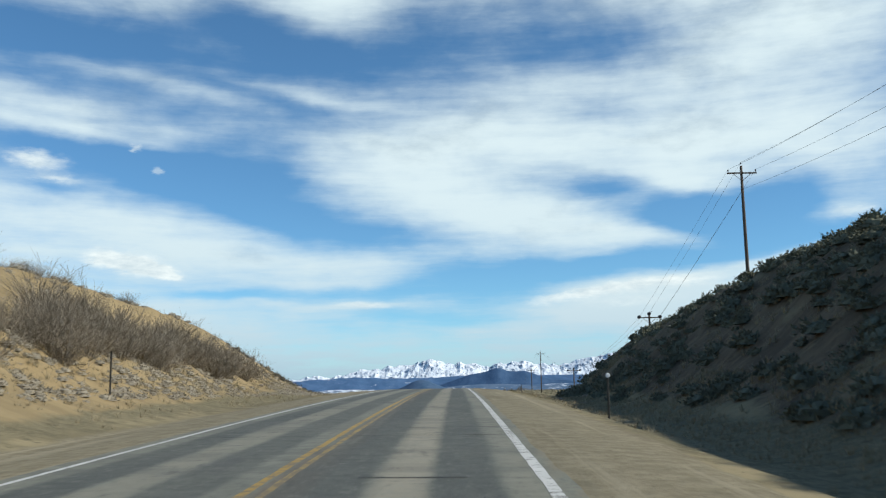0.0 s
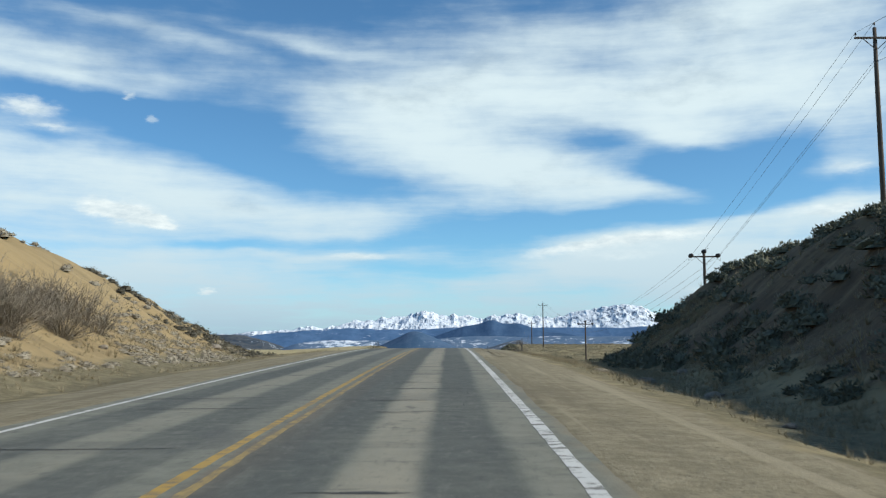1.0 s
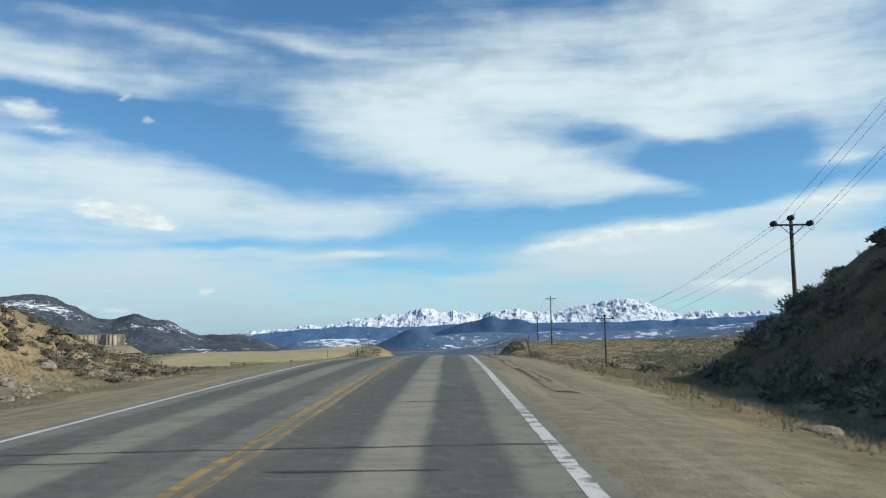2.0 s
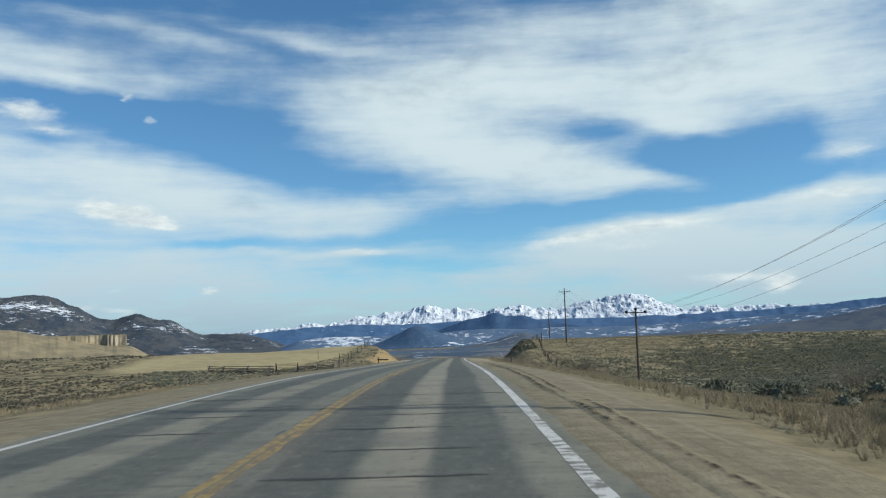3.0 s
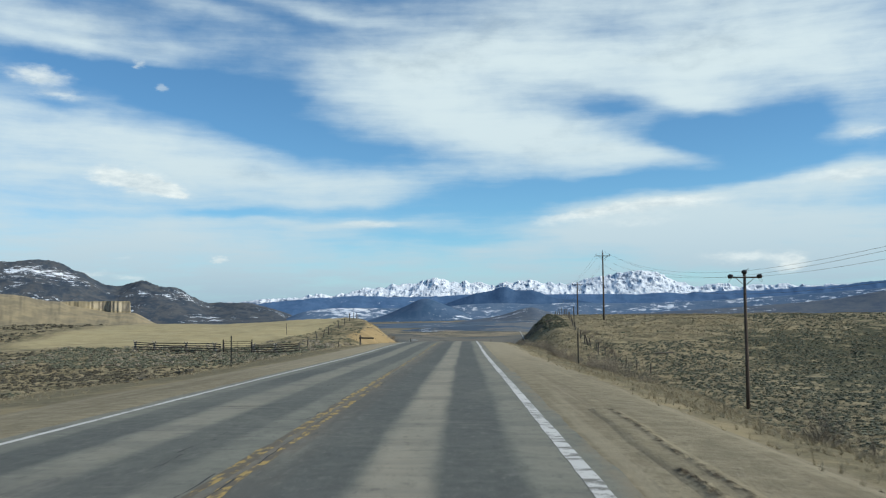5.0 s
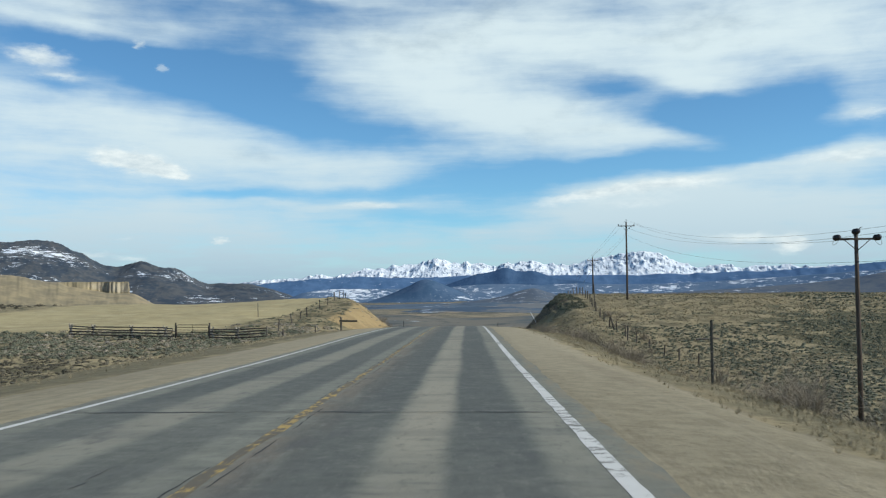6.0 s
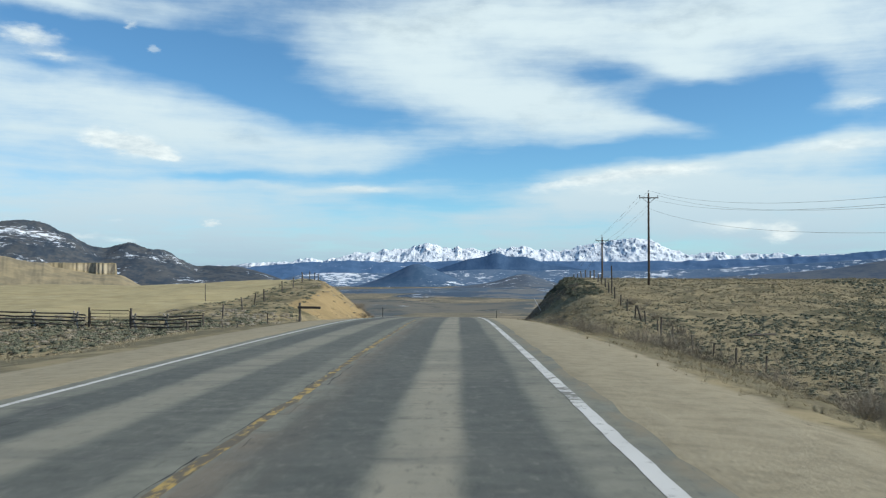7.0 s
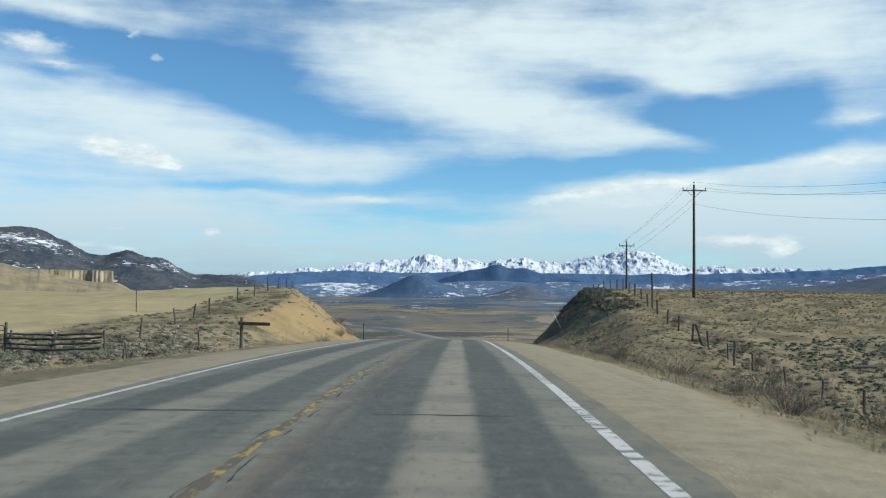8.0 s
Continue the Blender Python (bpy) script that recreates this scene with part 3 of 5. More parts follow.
def land(x, y, rough=True):
    """Height of the ground and its kind (dirt, grass, cut, gold, far), for arrays x and y."""
    x, y = np.asarray(x, float), np.asarray(y, float)
    zr, u = road_z(y), x - road_x(y)
    right = u > 0
    lvl = np.where(right, right_level(y), left_level(y))
    toe = np.abs(np.where(right, right_toe(y), left_toe(y)))
    top = np.abs(np.where(right, right_top(y), left_top(y)))
    a = np.abs(u)
    out = np.clip(a - top, 0, None)
    # land away from the road: broad swells, hills of the cutting climb on outwards
    hill = sstep(lvl - zr, 2.0, 6.0) * sstep(y, 140, 112)
    lvl = lvl + hill * np.minimum(out * 0.10, 2.2) + 0.9 * fbm(x / 60, y / 60, 3, 5) * sstep(out, 6, 60) * (1 - 0.7 * sstep(y, 285, 320))
    lvl = lvl + sstep(out, 70, 400) * np.where(right, 0.5, -0.5) * np.minimum(out * 0.01, 1.5)
    lvl = lvl - np.where(right, 0.0, 1.15 * sstep(out, 2, 26) * sstep(y, 285, 325))
    # distance: the valley with low rises in it
    far = sstep(y, 420, 900)
    side = sstep(np.abs(x), 260, 900)
    lvl = lvl * (1 - side * (1 - far)) + side * (1 - far) * (-14.0 + 4 * fbm(x / 300, y / 300, 3, 9))
    lvl = lvl + far * 7.0 * fbm(x / 420, y / 420, 4, 31) * sstep(np.hypot(x, y), 500, 1500)
    lvl = lvl + (zr - 0.4 - lvl) * sstep(y, 362, 425) * (1 - side) * (1 - far)
    fall = np.where(right, 0.15 * np.clip(a - 6.6, 0, 8), 0.08 * np.clip(a - 7.0, 0, 8))
    shoulder = zr - 0.035 - 0.045 * np.clip(a - 4.2, 0, None) - fall * sstep(y, 400, 360)
    s = np.clip((a - toe) / (top - toe), 0, 1)
    soft = s * s * (3 - 2 * s)
    s = np.where(lvl > zr, 0.45 * s + 0.55 * soft, 0.3 * s + 0.7 * soft)
    s = np.maximum(s, sstep(y, 376, 440))
    z = shoulder + (lvl - shoulder) * s
    steep = np.where(lvl - zr > 1.5, sstep(a, toe - 0.3, toe + 1.5) * sstep(a, top + 1.5, top - 2.0), 0.0)
    foot = np.where(y < 200, sstep(a, toe + 0.6, toe + 3.4), 1.0)
    if rough:
        gully = ridged(x / 9 + 0.4 * fbm(x / 5, y / 5, 2, 3), y / 3.6, 4, 11) - 0.55
        z = z + steep * gully * 1.15 * sstep(s, 0.05, 0.4)
        z = z + steep * 0.55 * (ridged(x / 7 + 0.5 * fbm(x / 3, y / 3, 2, 6), y / 1.9, 3, 15) - 0.5) * sstep(s, 0.1, 0.5)
        z = z + sstep(a, 6, toe + 3) * (0.16 * fbm(x / 2.2, y / 2.2, 4, 21) + 0.35 * fbm(x / 9, y / 9, 3, 23) * (1 - 0.6 * steep))
        z = z + 0.012 * fbm(x / 0.9, y / 2.4, 3, 41) * sstep(a, 4.3, 5.5)
        rut = np.exp(-((a - 6.6 - 0.25 * fbm(y / 12, y * 0, 2, 4)) / 0.22) ** 2) + 0.7 * np.exp(-((a - 7.6 - 0.3 * fbm(y / 15, y * 0 + 3, 2, 6)) / 0.25) ** 2)
        z = z - 0.09 * rut * np.where(right, 1.0, 0.4)
    z = z - 0.10 * sstep(a, 3.9, 3.45) * sstep(y, 400, 372)  # bed under the road
    kinds = {
        "dirt": np.where(right, sstep(a, 7.3, 6.0), sstep(a, 7.1, 5.7)) * sstep(y, 400, 370),
        "grass": 0.8 * np.exp(-((a - 9.0) / 3.4) ** 2) * np.where(right, 1.0, 0.9),
        "cut": np.clip(1.15 * steep * foot * np.where(right, np.where(y < 200, 0.62, sstep(y, 306, 320)), 1.0), 0, 1),
        "gold": np.where(right, 0.0, sstep(u, gold_edge(y) + 4, gold_edge(y) - 4)) * sstep(y, 268, 288) * (1 - far) * sstep(u, -84, -66),
        # where the banks' shade is painted into the earth
        "shaded_earth": np.where(right, 1.0, 0.0),
        "mats": np.where(right, 0.5 * sstep(u, 20, 60) * sstep(y, 340, 280) + 0.22 * sstep(u, 60, 110) + 0.12, 0.42 + 0.2 * sstep(y, 220, 170)) * sstep(a, toe, toe + 6),
        "far": np.maximum(sstep(np.hypot(x, y - 100), 420, 620), sstep(y, 372, 420)),
    }
    return z, kinds


def height(x, y):
    return float(land(np.array([x]), np.array([y]))[0][0])


def grid_mesh(name, verts, nu, nv, material, smooth=True):
    """A sheet of nu by nv points (u fastest)."""
    i = np.arange(nv - 1)[:, None] * nu + np.arange(nu - 1)[None, :]
    quads = np.stack([i, i + 1, i + 1 + nu, i + nu], -1).reshape(-1, 4)
    me = bpy.data.meshes.new(name)
    me.vertices.add(len(verts))
    me.vertices.foreach_set("co", np.asarray(verts, np.float32).ravel())
    me.loops.add(quads.size)
    me.loops.foreach_set("vertex_index", quads.ravel().astype(np.int32))
    me.polygons.add(len(quads))
    me.polygons.foreach_set("loop_start", np.arange(0, quads.size, 4, dtype=np.int32))
    me.polygons.foreach_set("use_smooth", np.full(len(quads), smooth))
    me.update(calc_edges=True)
    me.materials.append(material)
    return me


def soup_mesh(name, verts, tris, material, smooth=False):
    """One mesh from arrays of points and triangles."""
    me = bpy.data.meshes.new(name)
    verts, tris = np.asarray(verts, np.float32), np.asarray(tris, np.int32)
    me.vertices.add(len(verts))
    me.vertices.foreach_set("co", verts.ravel())
    me.loops.add(tris.size)
    me.loops.foreach_set("vertex_index", tris.ravel())
    me.polygons.add(len(tris))
    me.polygons.foreach_set("loop_start", np.arange(0, tris.size, 3, dtype=np.int32))
    me.polygons.foreach_set("use_smooth", np.full(len(tris), smooth))
    me.update(calc_edges=True)
    me.materials.append(material)
    return me


def build_ground():
    def spread(fine, step, grow, end):
        out, v, d = list(np.arange(0, fine, step)), fine, step
        while v < end:
            out.append(v)
            d *= grow
            v += d
        return out + [end]
    half = spread(34, 0.48, 1.09, 5200)
    xs = np.array([-v for v in half[:0:-1]] + half)
    back = spread(25, 0.8, 1.16, 1200)
    ahead = spread(385, 0.75, 1.05, 5300)
    ys = np.array([-v for v in back[:0:-1]] + ahead)
    X, Y = np.meshgrid(xs, ys)
    z, kinds = land(X.ravel(), Y.ravel())
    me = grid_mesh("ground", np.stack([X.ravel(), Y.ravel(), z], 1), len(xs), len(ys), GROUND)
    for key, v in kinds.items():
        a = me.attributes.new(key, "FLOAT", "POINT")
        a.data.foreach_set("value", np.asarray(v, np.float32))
    return tagged(new("ground", me), "dry scrub land with tan cut banks and sandy road shoulders", "ground", kind="structure")


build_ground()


def build_rut():
    """Two tread lines of a wheel pressed into the soft shoulder, with crumbled edges."""
    ys, across = np.arange(70.0, 142.0, 0.07), np.linspace(-0.48, 0.48, 23)
    Y, D = np.repeat(ys, len(across)), np.tile(across, len(ys))
    sway = 0.16 * fbm(Y / 11, Y * 0 + 2.0, 2, 155) + 0.05 * fbm(Y / 2.3, Y * 0, 2, 156)
    u = 4.80 + sway + D
    x = u + road_x(Y)
    base, kinds = land(x, Y)
    tread = np.zeros_like(Y)
    for c, k in ((-0.15, 1.0), (0.13, 0.8)):
        c = c + 0.04 * fbm(Y / 0.8, Y * 0 + c, 3, 157)
        length = sstep(fbm(Y / 5.0, Y * 0 + 9 * c, 3, 158) + 0.35 * sstep(Y, 88, 100) * sstep(Y, 134, 122), -0.15, 0.15)
        tread = np.maximum(tread, k * length * np.exp(-((D - c) / 0.055) ** 2))
    cleat = 0.5 + 0.5 * np.sin(2 * math.pi * (Y / 0.31 + 1.1 * fbm(Y / 0.7, D * 3, 3, 159)))
    crumbs = ridged(x / 0.16, Y / 0.22, 3, 160) - 0.5
    edge = sstep(np.abs(D), 0.46, 0.16)
    z = base + 0.022 * edge - 0.03 * (1 - edge) + tread * (0.07 * crumbs + 0.014 * cleat)
    me = grid_mesh("wheel_rut", np.stack([x, Y, z], 1), len(across), len(ys), GROUND, False)
    kinds["turned"] = np.clip(2.4 * tread * sstep(fbm(x / 0.11, Y / 0.17, 2, 161) + 0.25 * cleat, -0.05, 0.3), 0, 1)
    for key, v in kinds.items():
        me.attributes.new(key, "FLOAT", "POINT").data.foreach_set("value", np.asarray(v, np.float32))
    tagged(new("wheel_rut", me), "dark crumbled wheel rut in the sandy shoulder", "wheel rut", kind="stuff")


build_rut()

# ---------------------------------------------------------------- road
ROAD_Y0, ROAD_Y1 = -120.0, 372.0


def strip(name, across, ys, lift, material, label, category, edge=None):
    """A strip along the road between two or more offsets from the centre line, with skirts down into the ground."""
    cols = np.array(across, float)
    Y = np.repeat(ys, len(cols))
    off = np.tile(cols, len(ys))
    if edge is not None:
        off = off + edge(off, Y)
    crown = -0.003 * np.abs(off)
    z = road_z(Y) + lift + crown + 0.004
    skirt = np.tile(np.array([1.0] + [0.0] * (len(cols) - 2) + [1.0]), len(ys)) if len(cols) > 4 else 0.0
    z = z - 0.09 * skirt
    me = grid_mesh(name, np.stack([off + road_x(Y), Y, z], 1), len(cols), len(ys), material, False)
    a = me.attributes.new("lane", "FLOAT", "POINT")
    a.data.foreach_set("value", off.astype(np.float32))
    ob = new(name, me)
    return tagged(ob, label, category, kind="structure")


def ragged(off, Y):
    edge = np.sign(off) * 0.09 * fbm(Y / 1.3, np.sign(off), 4, 61, 0.65) + np.where(off > 0, 0.12 * sstep(Y, 125, 160), 0.0)
    return np.where(np.abs(off) > 3.8, edge, 0.0)


road = strip("road", (-3.86, -3.83, -3.5, -2.2, -1.1, 0, 1.1, 2.2, 3.5, 3.92, 3.94), np.arange(ROAD_Y0, ROAD_Y1, 0.5), 0.0, ASPHALT,
             "worn grey two-lane asphalt road with dark wheel tracks", "road", ragged)


def surface(off, y):
    return Vector((off + float(road_x(y)), y, float(road_z(y)) + 0.004 - 0.003 * abs(off)))


def line_piece(name, offset, width, y0, y1, material, label, wander=0.012, seed=0):
    ys = np.linspace(y0, y1, max(3, int((y1 - y0) / 0.35)))
    w = width / 2
    offset = np.interp(ys, *offset) if isinstance(offset, tuple) else np.full_like(ys, offset)
    left = offset - w + wander * fbm(ys / 0.6, ys * 0 + seed, 3, 71)
    right = offset + w + wander * fbm(ys / 0.6, ys * 0 + seed, 3, 72)
    pts = []
    for a, b, y in zip(left, right, ys):
        for o in (a, b):
            pts.append((o + float(road_x(y)), y, float(road_z(y)) + 0.0068 - 0.003 * abs(o)))
    me = grid_mesh(name, np.array(pts), 2, len(ys), material)
    return tagged(new(name, me), label, "road marking", kind="structure")


line_piece("trim_edge_line", -3.52, 0.11, ROAD_Y0, ROAD_Y1, WHITE_PAINT, "thin white edge line painted on the asphalt", 0.01, 1)
line_piece("trim_edge_line", 3.62, 0.17, ROAD_Y0, ROAD_Y1, WORN_WHITE, "broken worn white edge line painted on the asphalt", 0.016, 2)
line_piece("trim_centre_line", -0.04, 0.13, ROAD_Y0, 78, FRESH_YELLOW, "worn yellow centre line", 0.02, 3)
line_piece("trim_centre_line", ((78, 150, 225), (0.06, 0.05, -0.13)), 0.13, 78, 128, YELLOW_PAINT, "faded flaking yellow centre line", 0.04, 3)
line_piece("trim_centre_line", 0.25, 0.11, 104, 150, FLAKED_YELLOW, "yellow centre line flaked down to scattered chips", 0.05, 6)
line_piece("trim_centre_line", ((78, 150, 225), (0.06, 0.05, -0.13)), 0.13, 128, ROAD_Y1, FLAKED_YELLOW, "yellow centre line flaked down to scattered chips", 0.05, 5)
line_piece("trim_centre_line", 0.21, 0.11, ROAD_Y0, 104, YELLOW_PAINT, "faded flaking yellow centre line", 0.03, 4)


def build_cracks():
    """Transverse and wandering cracks of the old surface, one joined sheet of thin sealed seams."""
    rng = np.random.default_rng(5)
    verts, tris = [], []

    def seam(points, widths):
        base = len(verts)
        for k, ((o, y), w) in enumerate(zip(points, widths)):
            q = points[min(k + 1, len(points) - 1)]
            p = points[max(k - 1, 0)]
            d = np.array([q[0] - p[0], q[1] - p[1]])
            d = d / (np.hypot(*d) + 1e-9)
            nx, ny = -d[1] * w, d[0] * w
            for s in (-1, 1):
                v = surface(o + s * nx, y + s * ny)
                verts.append((v.x, v.y, v.z + 0.0035))
        for k in range(len(points) - 1):
            a = base + 2 * k
            tris.append((a, a + 1, a + 3))
            tris.append((a, a + 3, a + 2))

    def across(y, start, end, wide):
        n = int((end - start) / 0.12) + 3
        o = np.linspace(start, end, n)
        wv = 0.10 * fbm(o * 0.8, o * 0 + y, 4, 81) + 0.05 * fbm(o * 4.0, o * 0 + y, 3, 83) + rng.normal(0, 0.03) * o
        taper = np.minimum(1, np.minimum(o - start, end - o) / 0.35 + 0.12)
        w = (0.010 + 1.5 * wide * vnoise(o * 2.3, o * 0 + y, 82) ** 1.5) * taper
        seam(list(zip(o, y + wv)), w)

    y = -20.0
    while y < 330:  # joints across the lanes, close together on the crest and sparse beyond it
        old = y < 128
        y += rng.uniform(1.6, 4.2) if old else rng.uniform(7.0, 16.0)
        kind = rng.random()
        if kind < (0.22 if old else 0.35):
            across(y, -3.8, 3.8, 0.040)
        elif kind < 0.8:
            across(y, rng.uniform(0.3, 1.3), rng.uniform(2.1, 3.6), 0.050 if old else 0.030)
        if rng.random() < (0.55 if old else 0.15):
            across(y + rng.uniform(-1, 1), rng.uniform(-3.7, -2.0), rng.uniform(-1.5, -0.2), 0.045)
    for _ in range(30):  # short broken cracks along the wheel tracks
        o, yy = rng.choice((0.55, 0.9, 2.6, -1.0, -2.6)) + rng.normal(0, 0.15), rng.uniform(-10, 290)
        for _ in range(int(rng.integers(3, 7))):
            ys = yy + 0.09 * np.arange(int(rng.uniform(3, 9)))
            seam(list(zip(o + 0.05 * fbm(ys / 0.3, ys * 0 + o, 3, 87), ys)), [rng.uniform(0.003, 0.011) for _ in ys])
            o, yy = o + rng.normal(0, 0.07), ys[-1] + rng.uniform(0.05, 0.5)
    for c, y0, y1, wide in ((-0.10, 60, 330, 0.012), (0.16, 120, 330, 0.014)):  # ravelled joint along the centre line
        yy = y0
        while yy < y1:
            n = int(rng.uniform(5, 26))
            ys = yy + 0.10 * np.arange(n)
            o = c + np.interp(ys, (150, 225), (0.05, -0.13)) + 0.045 * fbm(ys / 0.6, ys * 0 + c, 4, 85)
            seam(list(zip(o, ys)), [0.003 + wide * float(v) for v in vnoise(ys * 2.9, ys * 0 + c, 86) ** 2])
            yy = ys[-1] + rng.exponential(1.6)
    ob = new("crack", soup_mesh("crack", verts, tris, CRACK))
    tagged(ob, "dark cracks running across the worn asphalt road", "crack", kind="stuff")


build_cracks()

# ---------------------------------------------------------------- distance
EYE = Vector((2.4, 110.0, 3.0))


def peaks_of(az, rows, floor):
    top = np.full_like(az, floor)
    for a, e, w in rows:
        top = np.maximum(top, floor + (e - floor) * np.exp(-(np.abs(az - a) / w) ** 1.6))
    return top


def ridge(name, r0, r1, az0, az1, n, crest, jag, scale, material, label, base=-42.0, seed=0, rows=34):
    """A mountain chain seen from the road: slopes climb from r0 to the crest and fall behind to r1."""
    az = np.radians(np.linspace(az0, az1, n))
    t = np.linspace(0, 1, rows)
    A, Tt = np.meshgrid(az, t)
    R = r0 + (r1 - r0) * Tt
    X, Y = EYE.x + R * np.sin(A), EYE.y + R * np.cos(A)
    rc = r0 + 0.72 * (r1 - r0)
    top = rc * np.tan(np.radians(crest(np.degrees(A)))) + EYE.z
    up = np.clip(Tt / 0.72, 0, 1) ** 0.9
    down = 1 - 0.8 * np.clip((Tt - 0.72) / 0.28, 0, 1)
    body = base + (top - base) * up * down
    rel = (0.6 * ridged(X / scale, Y / scale, 6, seed) + 0.4 * ridged(X / scale / 2.7 + 3.1, Y / scale / 2.7, 4, seed + 5) - 0.54) * jag * (0.25 + 0.75 * up) * np.clip((top - base) / 60, 0.3, 2.0)
    Z = body + rel * sstep(Tt, 0.02, 0.3)
    me = grid_mesh(name, np.stack([X.ravel(), Y.ravel(), Z.ravel()], 1), n, rows, material)
    return tagged(new(name, me), label, "mountains", kind="structure")


# distance haze is mixed into these base colours, so rock and forest turn blue
HAZED_ROCK, HAZED_ROCK_B = (0.13, 0.175, 0.25), (0.22, 0.27, 0.345)
SNOWY = mountain_material("snow_range", HAZED_ROCK, HAZED_ROCK_B, (0.075, 0.125, 0.21), 38, 60, 34, 52)
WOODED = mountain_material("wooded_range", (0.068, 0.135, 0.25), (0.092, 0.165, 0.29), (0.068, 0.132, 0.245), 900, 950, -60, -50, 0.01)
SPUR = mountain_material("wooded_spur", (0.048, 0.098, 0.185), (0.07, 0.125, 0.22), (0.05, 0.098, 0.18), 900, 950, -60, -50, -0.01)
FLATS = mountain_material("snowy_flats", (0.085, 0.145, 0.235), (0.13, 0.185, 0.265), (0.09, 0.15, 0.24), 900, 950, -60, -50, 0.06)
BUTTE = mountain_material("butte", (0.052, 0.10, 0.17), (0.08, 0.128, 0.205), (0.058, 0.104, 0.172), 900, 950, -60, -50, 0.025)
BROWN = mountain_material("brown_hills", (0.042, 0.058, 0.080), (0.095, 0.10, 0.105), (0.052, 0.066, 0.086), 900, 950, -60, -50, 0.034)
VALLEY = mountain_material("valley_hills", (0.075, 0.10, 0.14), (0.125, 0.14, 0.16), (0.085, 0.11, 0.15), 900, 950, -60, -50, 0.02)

snow_line = curve_through((-15, -11, -9, -7.5, -6.3, -5.2, -4.2, -3, -2.2, -1.5, -0.6, 0.7, 2.0, 3.2, 4.8, 6.3, 7.6, 8.8, 9.6, 10.3, 11.0, 11.8, 12.6, 13.4, 15.5, 18, 26),
                          (0.45, 0.65, 0.82, 0.95, 1.12, 1.36, 1.38, 1.46, 1.66, 1.86, 1.72, 1.72, 1.45, 1.58, 1.62, 1.5, 1.72, 1.84, 1.95, 2.1, 2.12, 1.98, 1.55, 1.3, 1.18, 1.14, 0.9))
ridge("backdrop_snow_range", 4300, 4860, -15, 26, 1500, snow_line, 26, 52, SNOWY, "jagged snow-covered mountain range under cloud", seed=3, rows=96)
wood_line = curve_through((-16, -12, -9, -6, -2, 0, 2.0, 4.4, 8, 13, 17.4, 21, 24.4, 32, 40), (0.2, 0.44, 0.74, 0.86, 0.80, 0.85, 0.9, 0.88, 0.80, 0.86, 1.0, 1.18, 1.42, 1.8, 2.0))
ridge("backdrop_wooded_range", 3960, 4290, -16, 40, 520, wood_line, 13, 95, WOODED, "forested foothills with snow meadows, coloured blue for distance haze", seed=7)
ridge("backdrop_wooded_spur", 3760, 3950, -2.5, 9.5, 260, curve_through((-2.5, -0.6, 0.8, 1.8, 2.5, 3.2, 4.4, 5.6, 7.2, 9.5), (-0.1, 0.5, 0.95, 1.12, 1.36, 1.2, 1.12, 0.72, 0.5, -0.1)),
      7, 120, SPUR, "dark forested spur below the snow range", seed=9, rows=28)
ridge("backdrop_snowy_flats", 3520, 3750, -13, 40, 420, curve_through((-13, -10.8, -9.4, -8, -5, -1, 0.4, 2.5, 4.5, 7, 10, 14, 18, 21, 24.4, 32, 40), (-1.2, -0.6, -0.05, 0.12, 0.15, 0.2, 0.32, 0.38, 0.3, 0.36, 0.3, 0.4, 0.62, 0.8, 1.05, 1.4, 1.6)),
      4, 110, FLATS, "valley flats flecked with snow, coloured pale blue for haze", seed=17)
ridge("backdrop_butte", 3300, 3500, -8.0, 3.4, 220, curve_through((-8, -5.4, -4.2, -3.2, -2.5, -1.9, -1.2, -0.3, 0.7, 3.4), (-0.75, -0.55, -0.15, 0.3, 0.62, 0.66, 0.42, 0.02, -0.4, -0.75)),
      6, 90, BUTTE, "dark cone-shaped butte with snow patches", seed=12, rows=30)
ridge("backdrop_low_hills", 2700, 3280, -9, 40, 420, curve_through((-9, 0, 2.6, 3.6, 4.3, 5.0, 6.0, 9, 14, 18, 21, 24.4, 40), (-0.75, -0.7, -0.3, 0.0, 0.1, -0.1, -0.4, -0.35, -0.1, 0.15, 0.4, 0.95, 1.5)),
      5, 140, VALLEY, "low brown valley hills with thin snow, tinted blue for haze", seed=15)


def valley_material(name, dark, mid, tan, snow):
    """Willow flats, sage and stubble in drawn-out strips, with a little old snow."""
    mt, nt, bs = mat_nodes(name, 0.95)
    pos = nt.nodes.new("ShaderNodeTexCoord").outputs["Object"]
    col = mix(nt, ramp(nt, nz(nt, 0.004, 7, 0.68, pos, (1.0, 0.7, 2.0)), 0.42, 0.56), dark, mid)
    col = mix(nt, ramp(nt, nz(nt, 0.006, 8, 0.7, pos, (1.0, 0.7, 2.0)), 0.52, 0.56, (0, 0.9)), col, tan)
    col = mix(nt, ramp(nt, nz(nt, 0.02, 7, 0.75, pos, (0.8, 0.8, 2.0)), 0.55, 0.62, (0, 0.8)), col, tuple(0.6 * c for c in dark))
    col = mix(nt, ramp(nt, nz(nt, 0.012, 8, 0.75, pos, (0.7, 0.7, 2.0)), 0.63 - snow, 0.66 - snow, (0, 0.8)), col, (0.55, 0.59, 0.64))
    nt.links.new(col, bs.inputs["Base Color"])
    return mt


